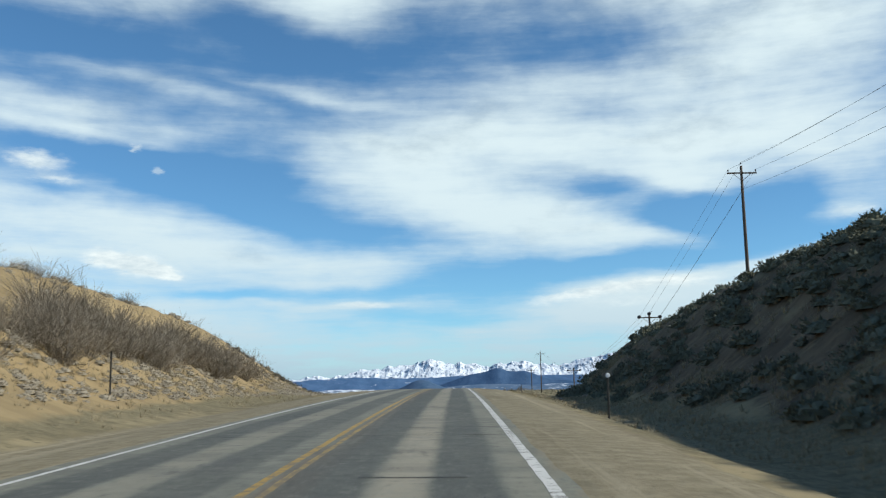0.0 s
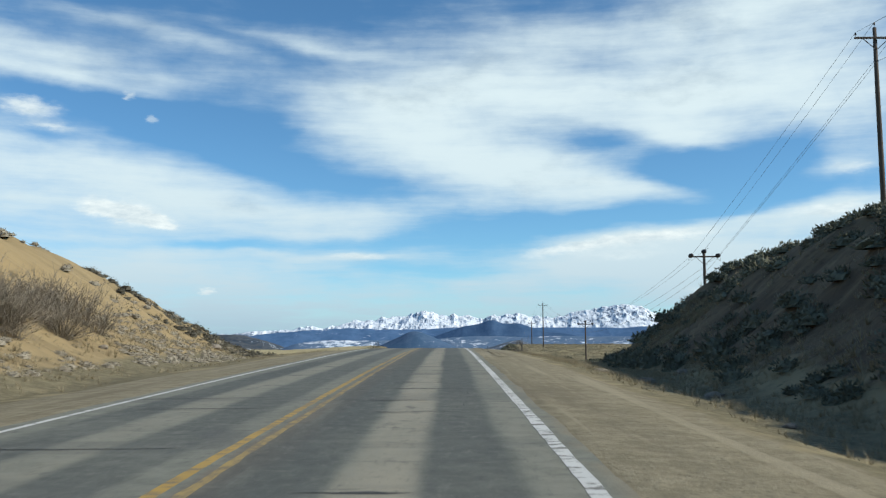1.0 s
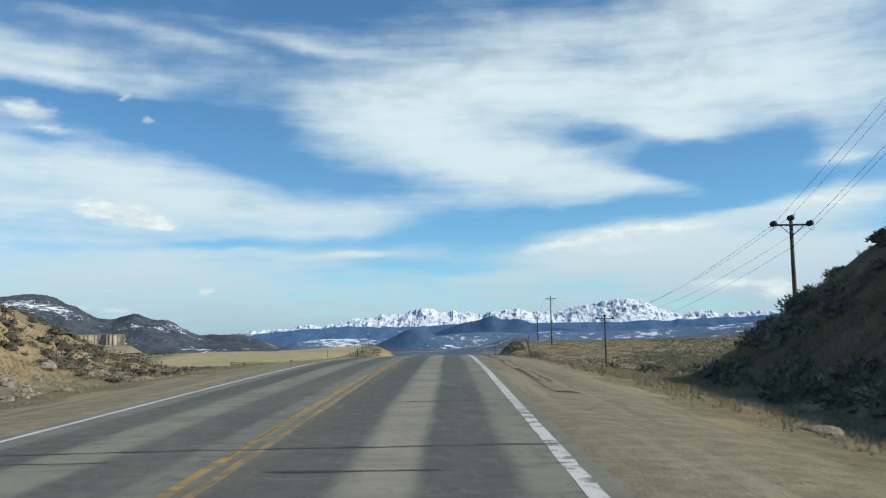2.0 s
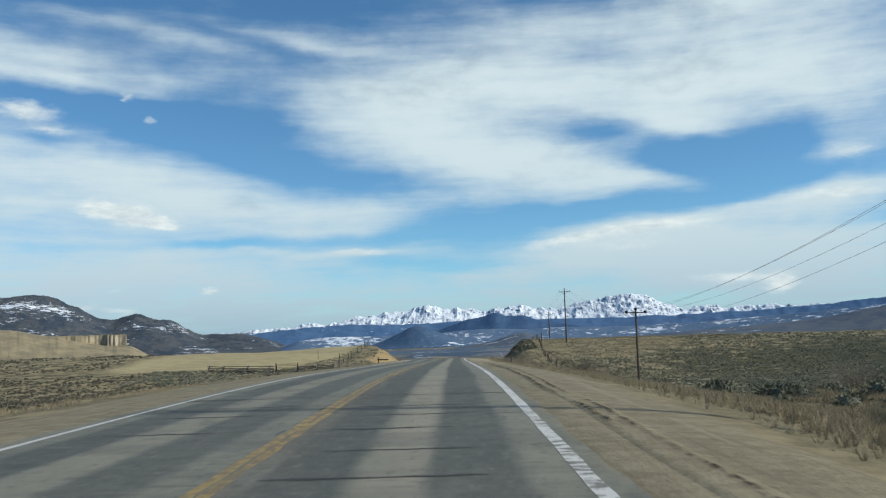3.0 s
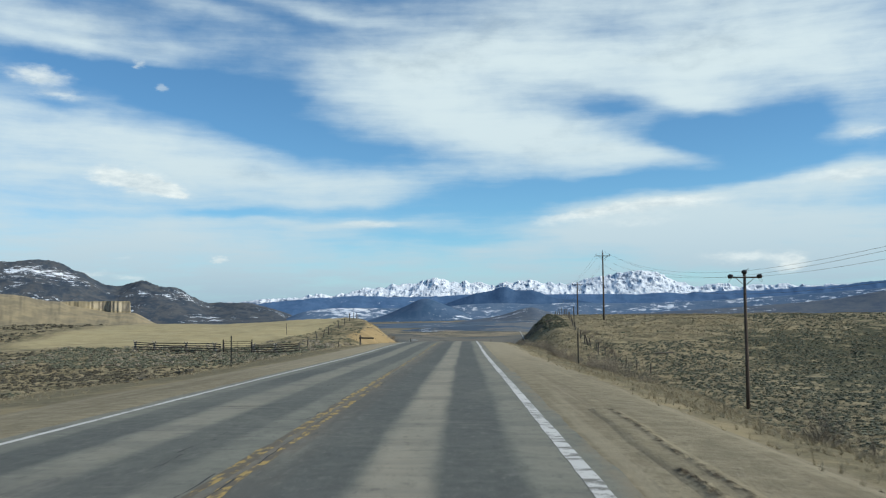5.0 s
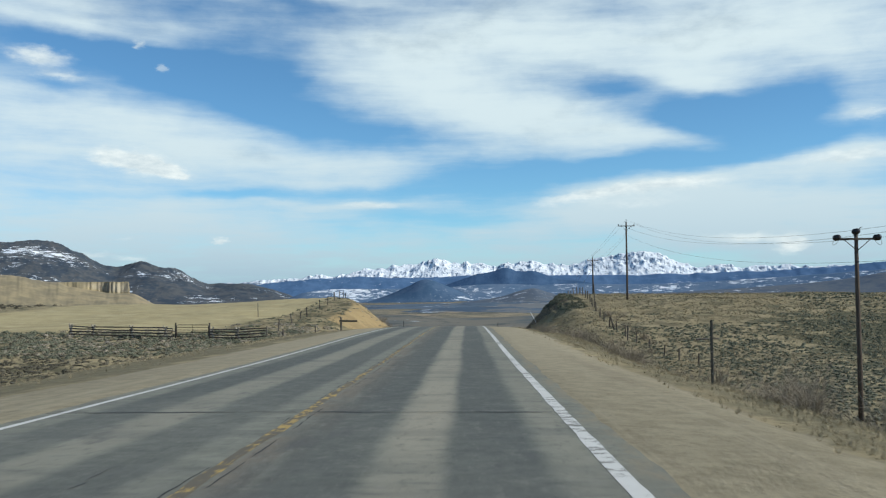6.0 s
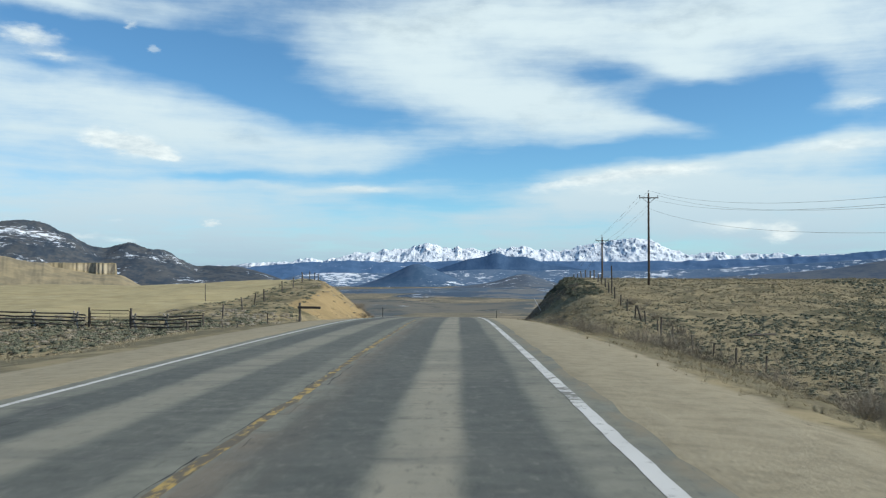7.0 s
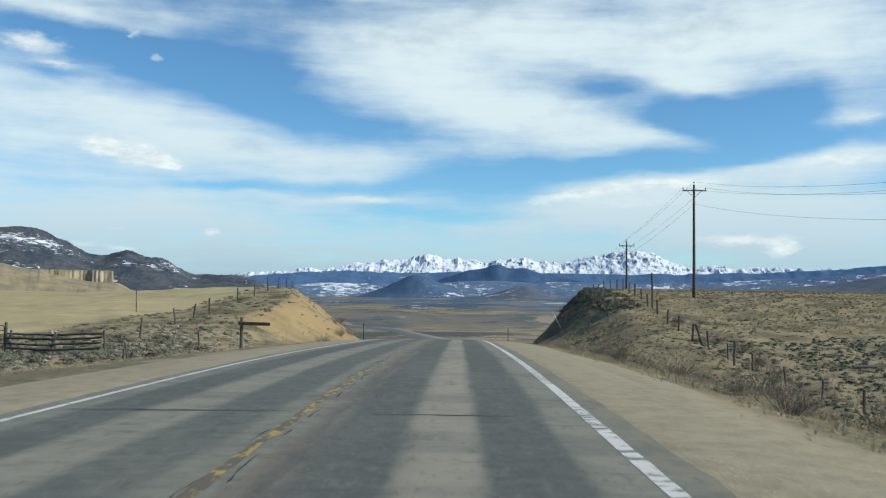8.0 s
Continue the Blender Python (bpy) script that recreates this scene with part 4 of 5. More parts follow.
# the farther scrub has distance haze painted in as a blue tint
FAR_PLAIN = valley_material("valley_hazed", (0.052, 0.085, 0.13), (0.085, 0.12, 0.165), (0.17, 0.17, 0.165), 0.03)
PLAIN = valley_material("valley_scrub", (0.085, 0.098, 0.10), (0.165, 0.148, 0.115), (0.31, 0.25, 0.17), 0.01)
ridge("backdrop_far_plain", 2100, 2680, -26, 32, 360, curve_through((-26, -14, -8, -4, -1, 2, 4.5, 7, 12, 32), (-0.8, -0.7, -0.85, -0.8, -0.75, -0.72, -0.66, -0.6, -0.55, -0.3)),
      6, 150, FAR_PLAIN, "valley floor with strips of snow, tinted blue-grey for haze", seed=37, base=-46)
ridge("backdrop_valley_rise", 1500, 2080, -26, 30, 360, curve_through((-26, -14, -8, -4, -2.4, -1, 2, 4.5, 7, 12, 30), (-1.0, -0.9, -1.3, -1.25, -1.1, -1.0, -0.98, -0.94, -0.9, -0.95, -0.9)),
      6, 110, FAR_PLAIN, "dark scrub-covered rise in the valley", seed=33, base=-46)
ridge("backdrop_near_rise", 1010, 1460, -24, 26, 360, curve_through((-24, -10, -5, -3.2, -1, 1.5, 4, 8, 26), (-1.5, -1.5, -1.42, -1.4, -1.6, -1.62, -1.5, -1.55, -1.6)),
      4, 60, PLAIN, "brown scrub-covered rise at the valley's edge", seed=35, base=-40)
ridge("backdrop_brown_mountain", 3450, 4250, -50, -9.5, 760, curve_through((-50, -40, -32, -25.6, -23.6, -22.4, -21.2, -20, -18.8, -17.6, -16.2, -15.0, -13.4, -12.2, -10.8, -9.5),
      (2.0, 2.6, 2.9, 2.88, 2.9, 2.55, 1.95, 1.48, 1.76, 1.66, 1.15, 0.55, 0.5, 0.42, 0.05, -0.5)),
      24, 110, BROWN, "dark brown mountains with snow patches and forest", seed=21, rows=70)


def build_bluff():
    """A pale mesa with a fluted cliff along its rim and a talus apron below."""
    mt, nt, bs = mat_nodes("bluff_rock", 0.95)
    pos = nt.nodes.new("ShaderNodeTexCoord").outputs["Object"]
    up = nt.nodes.new("ShaderNodeSeparateXYZ")
    nt.links.new(nt.nodes.new("ShaderNodeNewGeometry").outputs["Normal"], up.inputs[0])
    soil = mix(nt, ramp(nt, nz(nt, 0.02, 5, 0.6, pos), 0.35, 0.65), (0.32, 0.26, 0.155), (0.215, 0.182, 0.118))
    cliff = mix(nt, ramp(nt, nz(nt, 0.07, 7, 0.7, pos, (1, 1, 0.3)), 0.42, 0.60), (0.40, 0.345, 0.25), (0.20, 0.17, 0.135))
    nt.links.new(mix(nt, ramp(nt, up.outputs[2], 0.18, 0.42, (1, 0)), soil, cliff), bs.inputs["Base Color"])
    n = 420
    az = np.linspace(-36, -17.2, n)
    step = np.concatenate([np.linspace(-380, -8, 22), np.linspace(-6, 6, 13), np.linspace(10, 320, 9)])
    A, D = np.meshgrid(az, step)
    flute = (1 - sstep(A, -22.3, -23.4)) * 11 * (ridged(A * 5.2, A * 0, 4, 52) - 0.55) + 30 * fbm(A / 1.1, A * 0, 2, 51)
    R = 2960 + flute * sstep(D, -30, -5) + D
    hilly = sstep(A, -22.3, -23.4)
    top = 0.66 + 0.40 * sstep(A, -23.0, -25.6) + 0.5 * sstep(A, -25.6, -33) + 0.02 * fbm(A * 5, A * 0, 3, 57)
    foot = np.minimum(0.0 + 0.44 * sstep(A, -19.6, -22.9) + 0.35 * hilly, top - 0.05) - 0.75 * sstep(A, -19.1, -17.5)
    foot = foot + (top - 0.01 - foot) * hilly
    top = np.where(A > -19.15, foot, top)
    low = -38.0
    z_foot = 2960 * np.tan(np.radians(foot)) + EYE.z
    z_top = 2960 * np.tan(np.radians(top)) + EYE.z
    apron = low + (z_foot - low) * (0.5 * np.clip((D + 380) / 374, 0, 1) + 0.5 * sstep(D, -380, -6)) ** 1.15
    Z = apron + (z_top - apron) * sstep(D, -6, 6)
    Z = Z + (2.2 * fbm(A * 3, R / 60, 4, 53) + 3.0 * (ridged(A * 0.9, R / 160, 3, 58) - 0.5)) * sstep(D, -380, -300) * (1 - sstep(D, -30, -8))
    X, Y = EYE.x + R * np.sin(np.radians(A)), EYE.y + R * np.cos(np.radians(A))
    me = grid_mesh("backdrop_bluff", np.stack([X.ravel(), Y.ravel(), Z.ravel()], 1), n, len(step), mt)
    tagged(new("backdrop_bluff", me), "pale tan mesa with a fluted vertical cliff", "cliff", kind="structure")


build_bluff()


def build_valley_road():
    """The highway's far end, winding over the valley floor on a low bank."""
    bend = curve_through((560, 640, 720, 792, 860, 930, 990, 1050, 1090, 1112), (4, -1, -8, -17, -28, -38, -46, -58, -74, -100))
    ys = np.linspace(565, 1112, 90)
    cols = np.array([-10.0, -3.8, 3.8, 10.0])
    Y, off = np.repeat(ys, 4), np.tile(cols, len(ys))
    X = bend(Y) + off
    mid = land(bend(ys), ys, False)[0] + 1.6
    Z = np.repeat(mid, 4) - np.where(np.abs(off) > 6, 3.2, 0.0)
    me = grid_mesh("road_far", np.stack([X, Y, Z], 1), 4, len(ys), FAR_ROAD)
    tagged(new("road_far", me), "pale highway winding away across the valley floor", "road", kind="structure")


FAR_ROAD = simple_mat("far_asphalt", (0.19, 0.18, 0.15), (0.25, 0.235, 0.20), 0.05, 0.9)
build_valley_road()

# ---------------------------------------------------------------- parts kit


def part(name, bm, material, parent, label="", smooth=False):
    me = bpy.data.meshes.new(name)
    bm.to_mesh(me)
    bm.free()
    for p in me.polygons:
        p.use_smooth = smooth
    me.materials.append(material)
    ob = new(name, me)
    ob.parent = parent
    if label:
        tagged(ob, label)
    return ob


def tube(bm, path, radii, sides=8, squash=1.0):
    """A tapered limb along a path of points, closed at both ends."""
    rings = []
    path = [Vector(p) for p in path]
    for k, p in enumerate(path):
        d = (path[min(k + 1, len(path) - 1)] - path[max(k - 1, 0)]).normalized()
        a = d.orthogonal().normalized() if abs(d.z) > 0.9 else d.cross(Vector((0, 0, 1))).normalized()
        b = d.cross(a)
        r = radii[k] if isinstance(radii, (list, tuple)) else radii
        rings.append([bm.verts.new(p + (a * math.cos(2 * math.pi * i / sides) + b * math.sin(2 * math.pi * i / sides) * squash) * r) for i in range(sides)])
    for q, s in zip(rings, rings[1:]):
        for i in range(sides):
            bm.faces.new((q[i], q[(i + 1) % sides], s[(i + 1) % sides], s[i]))
    bm.faces.new(rings[0][::-1])
    bm.faces.new(rings[-1])
    return bm


def box(bm, size, at, turn=None, bevel=0.0):
    r = bmesh.ops.create_cube(bm, size=1.0)
    mtx = Matrix.Translation(at) @ (turn or Matrix()) @ Matrix.Diagonal((*size, 1))
    bmesh.ops.transform(bm, matrix=mtx, verts=r["verts"])
    if bevel:
        edges = {e for v in r["verts"] for e in v.link_edges}
        bmesh.ops.bevel(bm, geom=list(edges), offset=bevel, segments=1, affect="EDGES")
    return bm


def lathe(bm, profile, at, sides=10, turn=None):
    """A turned body from (radius, height) pairs."""
    mtx = Matrix.Translation(at) @ (turn or Matrix())
    rings = [[bm.verts.new(mtx @ Vector((r * math.cos(2 * math.pi * i / sides), r * math.sin(2 * math.pi * i / sides), h))) for i in range(sides)] for r, h in profile]
    for q, s in zip(rings, rings[1:]):
        for i in range(sides):
            bm.faces.new((q[i], q[(i + 1) % sides], s[(i + 1) % sides], s[i]))
    bm.faces.new(rings[0][::-1])
    bm.faces.new(rings[-1])
    return bm


def holder(name, at, label, category, group="", turn=0.0):
    ob = new(name)
    ob.empty_display_size = 0.2
    ob.matrix_basis = pose(*at, 0, 0, turn)
    return tagged(ob, label, category, group)


# ---------------------------------------------------------------- power line


def utility_pole(at, tall, arm, heavy, label):
    """A timber pole; heavy ones carry switchgear on the arm, light ones pin insulators."""
    root = holder("utility_pole", at, label, "utility pole", "poles of the power line")
    pole = part("pole", tube(bmesh.new(), [(0, 0, -0.9), (0.02, 0, tall * 0.35), (0, 0.01, tall * 0.7), (0, 0, tall)], [0.19, 0.17, 0.15, 0.125], 12), POLE_WOOD, root, smooth=True)
    za = tall - 0.75 if not heavy else tall - 0.55
    crossarm = part("crossarm", box(bmesh.new(), (arm, 0.11, 0.14), (0, -0.16, za), None, 0.012), POLE_WOOD, root)
    for s in (-1, 1):
        part("brace", tube(bmesh.new(), [(s * arm * 0.30, -0.17, za - 0.05), (s * 0.08, -0.15, za - 0.75)], 0.028, 6), POLE_WOOD, crossarm)
    spots = [(-arm / 2 + 0.1, za), (arm / 2 - 0.1, za), (0.0, tall)]
    if not heavy:
        for x, z in spots:
            y = -0.16 if x else 0.0
            part("insulator", lathe(bmesh.new(), [(0.015, 0), (0.02, 0.12), (0.06, 0.13), (0.075, 0.19), (0.05, 0.21), (0.065, 0.25), (0.03, 0.31)], (x, y, z + 0.06)), PORCELAIN, crossarm if x else pole, smooth=True)
    else:
        for x, z in spots:
            for s in (-1, 1):
                body = lathe(bmesh.new(), [(0.06, 0), (0.19, 0.04), (0.12, 0.08), (0.21, 0.13), (0.12, 0.17), (0.22, 0.22), (0.12, 0.27), (0.18, 0.32), (0.06, 0.42)],
                             (x, -0.16 if x else 0.0, z + (0.10 if x else -0.02)), 12, Matrix.Rotation(s * math.pi / 2, 4, "X"))
                part("insulator", body, PORCELAIN, crossarm if x else pole, smooth=True)
            loop = [(x + (0.22 if x > 0 else -0.22) * math.sin(a) * (1 if x else 0.6), -0.16 + 0.5 * math.cos(a), z - 0.42 * abs(math.sin(a))) for a in np.linspace(0, math.pi, 9)]
            part("jumper_wire", tube(bmesh.new(), loop, 0.012, 5), WIRE, crossarm if x else pole)
        part("bracket", tube(bmesh.new(), [(0, 0, tall - 0.2), (0.12, 0, tall + 0.12), (0.42, 0, tall + 0.3)], 0.025, 6), RUST, pole)
    part("neutral_clamp", lathe(bmesh.new(), [(0.05, 0), (0.07, 0.05), (0.04, 0.11)], (0, -0.2, za - 1.6), 8, Matrix.Rotation(math.pi / 2, 4, "X")), PORCELAIN, pole)
    base = Vector(at)
    tips = [base + Vector((x, -0.16 if x else 0, z + (0.36 if not heavy else 0.08))) for x, z in spots] + [base + Vector((0, -0.2, za - 1.6))]
    return tips


def wire_span(p, q, sag):
    cu = bpy.data.curves.new("power_line", "CURVE")
    cu.dimensions, cu.bevel_depth, cu.bevel_resolution = "3D", 0.011, 1
    sp = cu.splines.new("POLY")
    n = 24
    sp.points.add(n)
    for k in range(n + 1):
        t = k / n
        v = p.lerp(q, t)
        sp.points[k].co = (v.x, v.y, v.z - 4 * sag * t * (1 - t), 1)
    cu.materials.append(WIRE)
    tagged(new("power_line", cu), "thin dark overhead power line sagging between timber poles", "power line", "wires of the power line")


pole_rows = [((31.5, -60.0), None, 13.0, 2.9, False), ((30.9, 86.4), 23.4, 13.2, 2.9, False), ((28.0, 119.6), 11.6, 11.6, 2.9, True),
             ((29.9, 217.2), 6.7, 12.9, 3.0, True), ((31.2, 317.1), 14.6, 13.5, 2.9, False), ((31.8, 364.8), 10.0, 11.0, 2.6, False), ((32.5, 470.0), None, 12.0, 2.6, False)]
tips = []
for (px, py), top, tall, arm, heavy in pole_rows:
    zb = height(px, py)
    tall = tall if top is None else top - zb
    tips.append(utility_pole((px, py, zb), tall, arm, heavy, "dark timber utility pole with switchgear on its crossarm" if heavy else "dark timber utility pole with a braced crossarm"))
for a, b in zip(tips, tips[1:]):
    span = (b[0] - a[0]).length
    for p, q in zip(a, b):
        wire_span(p, q, 0.00016 * span * span)

# ---------------------------------------------------------------- roadside posts and fences
rng = np.random.default_rng(11)


def delineator(x, y, tall, reflector, lean=(0.0, 0.0), label="", material=GREEN_STEEL):
    root = holder("delineator_post", (x, y, height(x, y)), label or "thin dark steel delineator post on the gravel shoulder", "road post", "posts along the shoulders")
    root.matrix_basis = root.matrix_basis @ pose(0, 0, 0, lean[0], lean[1], 0)
    bm = bmesh.new()
    # a folded steel channel
    prof = [(-0.034, 0.0), (-0.024, 0.024), (-0.015, 0.024), (-0.01, 0.005), (0.01, 0.005), (0.015, 0.024), (0.024, 0.024), (0.034, 0.0), (0.024, -0.01), (-0.024, -0.01)]
    lo = [bm.verts.new((px, py, -0.4)) for px, py in prof]
    hi = [bm.verts.new((px, py, tall)) for px, py in prof]
    for i in range(len(prof)):
        j = (i + 1) % len(prof)
        bm.faces.new((lo[i], lo[j], hi[j], hi[i]))
    bm.faces.new(hi)
    channel = part("channel", bm, material, root)
    if reflector:
        part("reflector", lathe(bmesh.new(), [(0.06, 0), (0.078, 0.006), (0.078, 0.014), (0.05, 0.02)], (0, -0.012, tall - 0.07), 14, Matrix.Rotation(math.pi / 2, 4, "X")), REFLECTOR, channel, "round white reflector")
    for z in (0.25, tall * 0.5):
        part("bolt", lathe(bmesh.new(), [(0.012, 0), (0.012, 0.008), (0.006, 0.012)], (0, -0.01, z), 6, Matrix.Rotation(math.pi / 2, 4, "X")), STEEL, channel)
    return root


delineator(7.45, 26.2, 1.45, True, label="thin steel delineator post with a round white reflector")
delineator(-9.6, 28.2, 1.55, False)
delineator(8.4, 173.7, 1.55, False)
delineator(-9.55, 174.2, 1.6, False)
delineator(-6.9, 300.0, 2.0, False)
delineator(7.9, 300.0, 1.6, False)
delineator(15.2, 316.5, 2.0, True, (0, -28), "leaning pale marker post on the cut slope", REFLECTOR)


def fence_post(x, y, tall, r, lean=None, label="weathered grey timber fence post in the scrub", group="fence posts"):
    """A split timber post, uneven along its length, with wire staples."""
    lean = lean if lean is not None else (rng.normal(0, 2.5), rng.normal(0, 2.5))
    root = holder("fence_post", (x, y, height(x, y)), label, "fence post", group, rng.uniform(0, 360))
    root.matrix_basis = root.matrix_basis @ pose(0, 0, 0, lean[0], lean[1], 0)
    n = 7
    path = [(rng.normal(0, 0.008), rng.normal(0, 0.008), -0.3 + (tall + 0.3) * k / (n - 1)) for k in range(n)]
    post = part("post", tube(bmesh.new(), path, [r * rng.uniform(0.88, 1.08) for _ in range(n)], 8), GREY_WOOD, root)
    for z in (0.35, 0.65, 0.95, 1.2):
        if z < tall - 0.05:
            part("staple", box(bmesh.new(), (0.02, 0.03, 0.008), (0, -r, z)), STEEL, post)
    return root


def wire_fence(points, tall, label):
    """Posts along a line, with four strands of wire as things of their own."""
    tops = []
    for k, (x, y) in enumerate(points):
        h = tall * rng.uniform(0.9, 1.1)
        fence_post(x, y, h, rng.uniform(0.07, 0.105), None, label)
        tops.append(Vector((x, y, height(x, y))))
    for z in (0.35, 0.65, 0.95, 1.2):
        cu = bpy.data.curves.new("fence_wire", "CURVE")
        cu.dimensions, cu.bevel_depth, cu.bevel_resolution = "3D", 0.0035, 0
        sp = cu.splines.new("POLY")
        sp.points.add(len(tops) - 1)
        for k, p in enumerate(tops):
            sp.points[k].co = (p.x, p.y, p.z + z, 1)
        cu.materials.append(WIRE)
        tagged(new("fence_wire", cu), "thin rusty strand of fence wire", "fence wire", "strands of fence wire")


right_line = [(28.2, 255.5), (27.3, 260.8), (26.6, 265.6), (25.8, 270.1), (25.0, 275.0), (24.3, 279.0), (23.8, 282.9), (23.2, 286.0), (23.2, 291.0), (23.4, 296.5),
              (23.6, 302.0), (23.9, 308.5), (24.3, 314.0), (24.6, 319.5), (25.0, 325.5), (25.2, 331.0), (25.4, 337.0), (25.6, 343.5), (25.7, 350.0), (25.9, 357.0), (26.1, 364.0)]
wire_fence(right_line, 1.42, "weathered grey timber fence post on the scrubby slope")
left_line = [(-22.0, 268.5), (-22.0, 276.0), (-21.8, 284.6), (-21.0, 293.0), (-20.5, 302.6), (-20.2, 309.5), (-20.0, 316.5), (-20.0, 323.5), (-20.2, 330.0), (-20.6, 337.0)]
wire_fence(left_line, 1.5, "weathered grey timber fence post by the pale field")
fence_post(23.9, 306.0, 3.9, 0.10, (0, 1), "tall pale timber post standing in the fence")
fence_post(24.2, 277.0, 1.9, 0.11, (2, -3), "thick leaning timber brace post")
fence_post(23.6, 284.3, 1.8, 0.11, (-16, 6), "thick leaning timber brace post")
fence_post(-29.0, 296.0, 2.1, 0.055, (1, 1), "single thin timber post in the field")
fence_post(-21.3, 288.5, 1.5, 0.07, (-4, 22), "broken leaning timber fence post")
fence_post(-16.6, 273.0, 1.25, 0.06, (0, 8), "short leaning timber post among sagebrush")
fence_post(-19.2, 265.0, 1.1, 0.06, (6, -14), "short leaning timber post among sagebrush")
fence_post(-15.0, 252.0, 0.95, 0.06, (0, 3), "short timber stake in the ditch grass")
fence_post(-12.4, 228.5, 0.75, 0.06, (0, -2), "short timber stake in the ditch grass")
for x, y in ((-34, 58), (-32, 72), (-31, 46), (-33, 84)):
    fence_post(x * 0.86, y, 1.5, 0.08, None, "weathered timber fence post on the bank top", "fence posts on the bank")


def log(bm, p, q, r):
    p, q = Vector(p), Vector(q)
    n = 6
    path = [p.lerp(q, k / (n - 1)) + Vector((rng.normal(0, 0.012), rng.normal(0, 0.012), rng.normal(0, 0.015))) for k in range(n)]
    return tube(bm, path, [r * rng.uniform(0.85, 1.12) for _ in range(n)], 8)


def rail_section(x0, x1, y0, y1):
    """A buck-and-rail section: crossed legs at its start, four log rails up the slanting leg."""
    z0, z1 = height(x0, y0), height(x1, y1)
    root = holder("rail_fence", (x0, y0, z0), "dark weathered buck-and-rail log fence section", "fence", "sections of the rail fence")
    d = Vector((x1 - x0, y1 - y0, z1 - z0))
    for s in (-1, 1):
        part("buck_leg", log(bmesh.new(), (s * 0.5, -0.62 * s, -0.1), (-s * 0.34, 0.36 * s, 1.6), 0.105), PALE_WOOD, root, "pale split timber leg")
    for k, z in enumerate((0.32, 0.68, 1.02, 1.34)):
        off = Vector((0, -0.55 + 0.3 * z, z))
        sag = rng.normal(0, 0.05)
        part("rail", log(bmesh.new(), off - d * 0.03, off + d * 1.03 + Vector((0, 0, sag)), 0.075), DARK_WOOD, root)
    return root


for x0, x1, y0, y1 in ((-48.8, -45.6, 273.8, 273.2), (-45.6, -40.4, 273.2, 272.5), (-40.4, -35.7, 272.5, 271.6), (-35.7, -34.6, 271.6, 271.4),
                       (-29.2, -25.8, 269.6, 269.0), (-25.8, -22.2, 269.0, 268.5)):
    rail_section(x0, x1, y0, y1)


def ranch_gate(x0, x1, y0, y1):
    z = max(height(x0, y0), height(x1, y1))
    root = holder("ranch_gate", (x0, y0, z), "dark tubular steel ranch gate between timber posts", "gate")
    w, hgt = math.hypot(x1 - x0, y1 - y0), 1.75
    dx, dy = (x1 - x0) / w, (y1 - y0) / w
    P = lambda s, h: (dx * s, dy * s, h)
    for s in (-0.12, w + 0.12):
        part("gate_post", tube(bmesh.new(), [P(s, -0.3), P(s, 0.9), P(s, 2.0)], [0.11, 0.105, 0.10], 10), DARK_WOOD, root)
    loop = [P(0.1, 0.22), P(0.04, 0.4), P(0.04, hgt - 0.15), P(0.16, hgt), P(w - 0.16, hgt), P(w - 0.04, hgt - 0.15), P(w - 0.04, 0.4), P(w - 0.1, 0.22), P(0.1, 0.22)]
    gate_frame = part("gate_frame", tube(bmesh.new(), loop, 0.032, 8), RUST, root)
    for h in (0.5, 0.8, 1.1, 1.42):
        part("gate_bar", tube(bmesh.new(), [P(0.05, h), P(w / 2, h - 0.01), P(w - 0.05, h)], 0.024, 8), RUST, gate_frame)
    part("upright", tube(bmesh.new(), [P(w / 2, 0.24), P(w / 2, hgt - 0.02)], 0.022, 8), RUST, gate_frame)
    for h in (0.5, 1.4):
        part("hinge", box(bmesh.new(), (0.14, 0.05, 0.06), P(-0.03, h), None, 0.008), RUST, gate_frame)
    return root


ranch_gate(-34.2, -29.6, 271.4, 269.7)


def board_sign():
    x, y = -13.1, 271.3
    root = holder("roadside_sign", (x, y, height(x, y)), "weathered timber post with a dark plank nailed across", "sign")
    part("post", tube(bmesh.new(), [(0, 0, -0.3), (0.01, 0, 1.0), (0, 0.01, 2.45)], [0.13, 0.125, 0.115], 10), GREY_WOOD, root)
    plank = part("plank", box(bmesh.new(), (2.3, 0.07, 0.24), (0.95, -0.16, 1.98), Matrix.Rotation(0.02, 4, "Y"), 0.015), DARK_WOOD, root)
    for s in (-0.05, 0.06):
        part("bolt", lathe(bmesh.new(), [(0.02, 0), (0.02, 0.02), (0.01, 0.028)], (s, -0.2, 1.98 + s), 8, Matrix.Rotation(math.pi / 2, 4, "X")), STEEL, plank)


board_sign()


def fallen_log(x, y, length, r, turn):
    bm = log(bmesh.new(), (-length / 2, 0, 0), (length / 2, 0.1, 0), r)
    for k in (-0.2, 0.25):
        log(bm, (k * length, 0, r * 0.5), (k * length + 0.12, 0.2, r + 0.22), r * 0.35)
    me = bpy.data.meshes.new("fallen_log")
    bm.to_mesh(me)
    bm.free()
    me.materials.append(GREY_WOOD)
    ob = new("fallen_log", me)
    ob.matrix_basis = pose(x, y, height(x, y) + r * 0.7, 0, 0, turn)
    tagged(ob, "weathered grey log lying in the scrub", "log")


fallen_log(34.5, 276.0, 3.2, 0.14, 8)


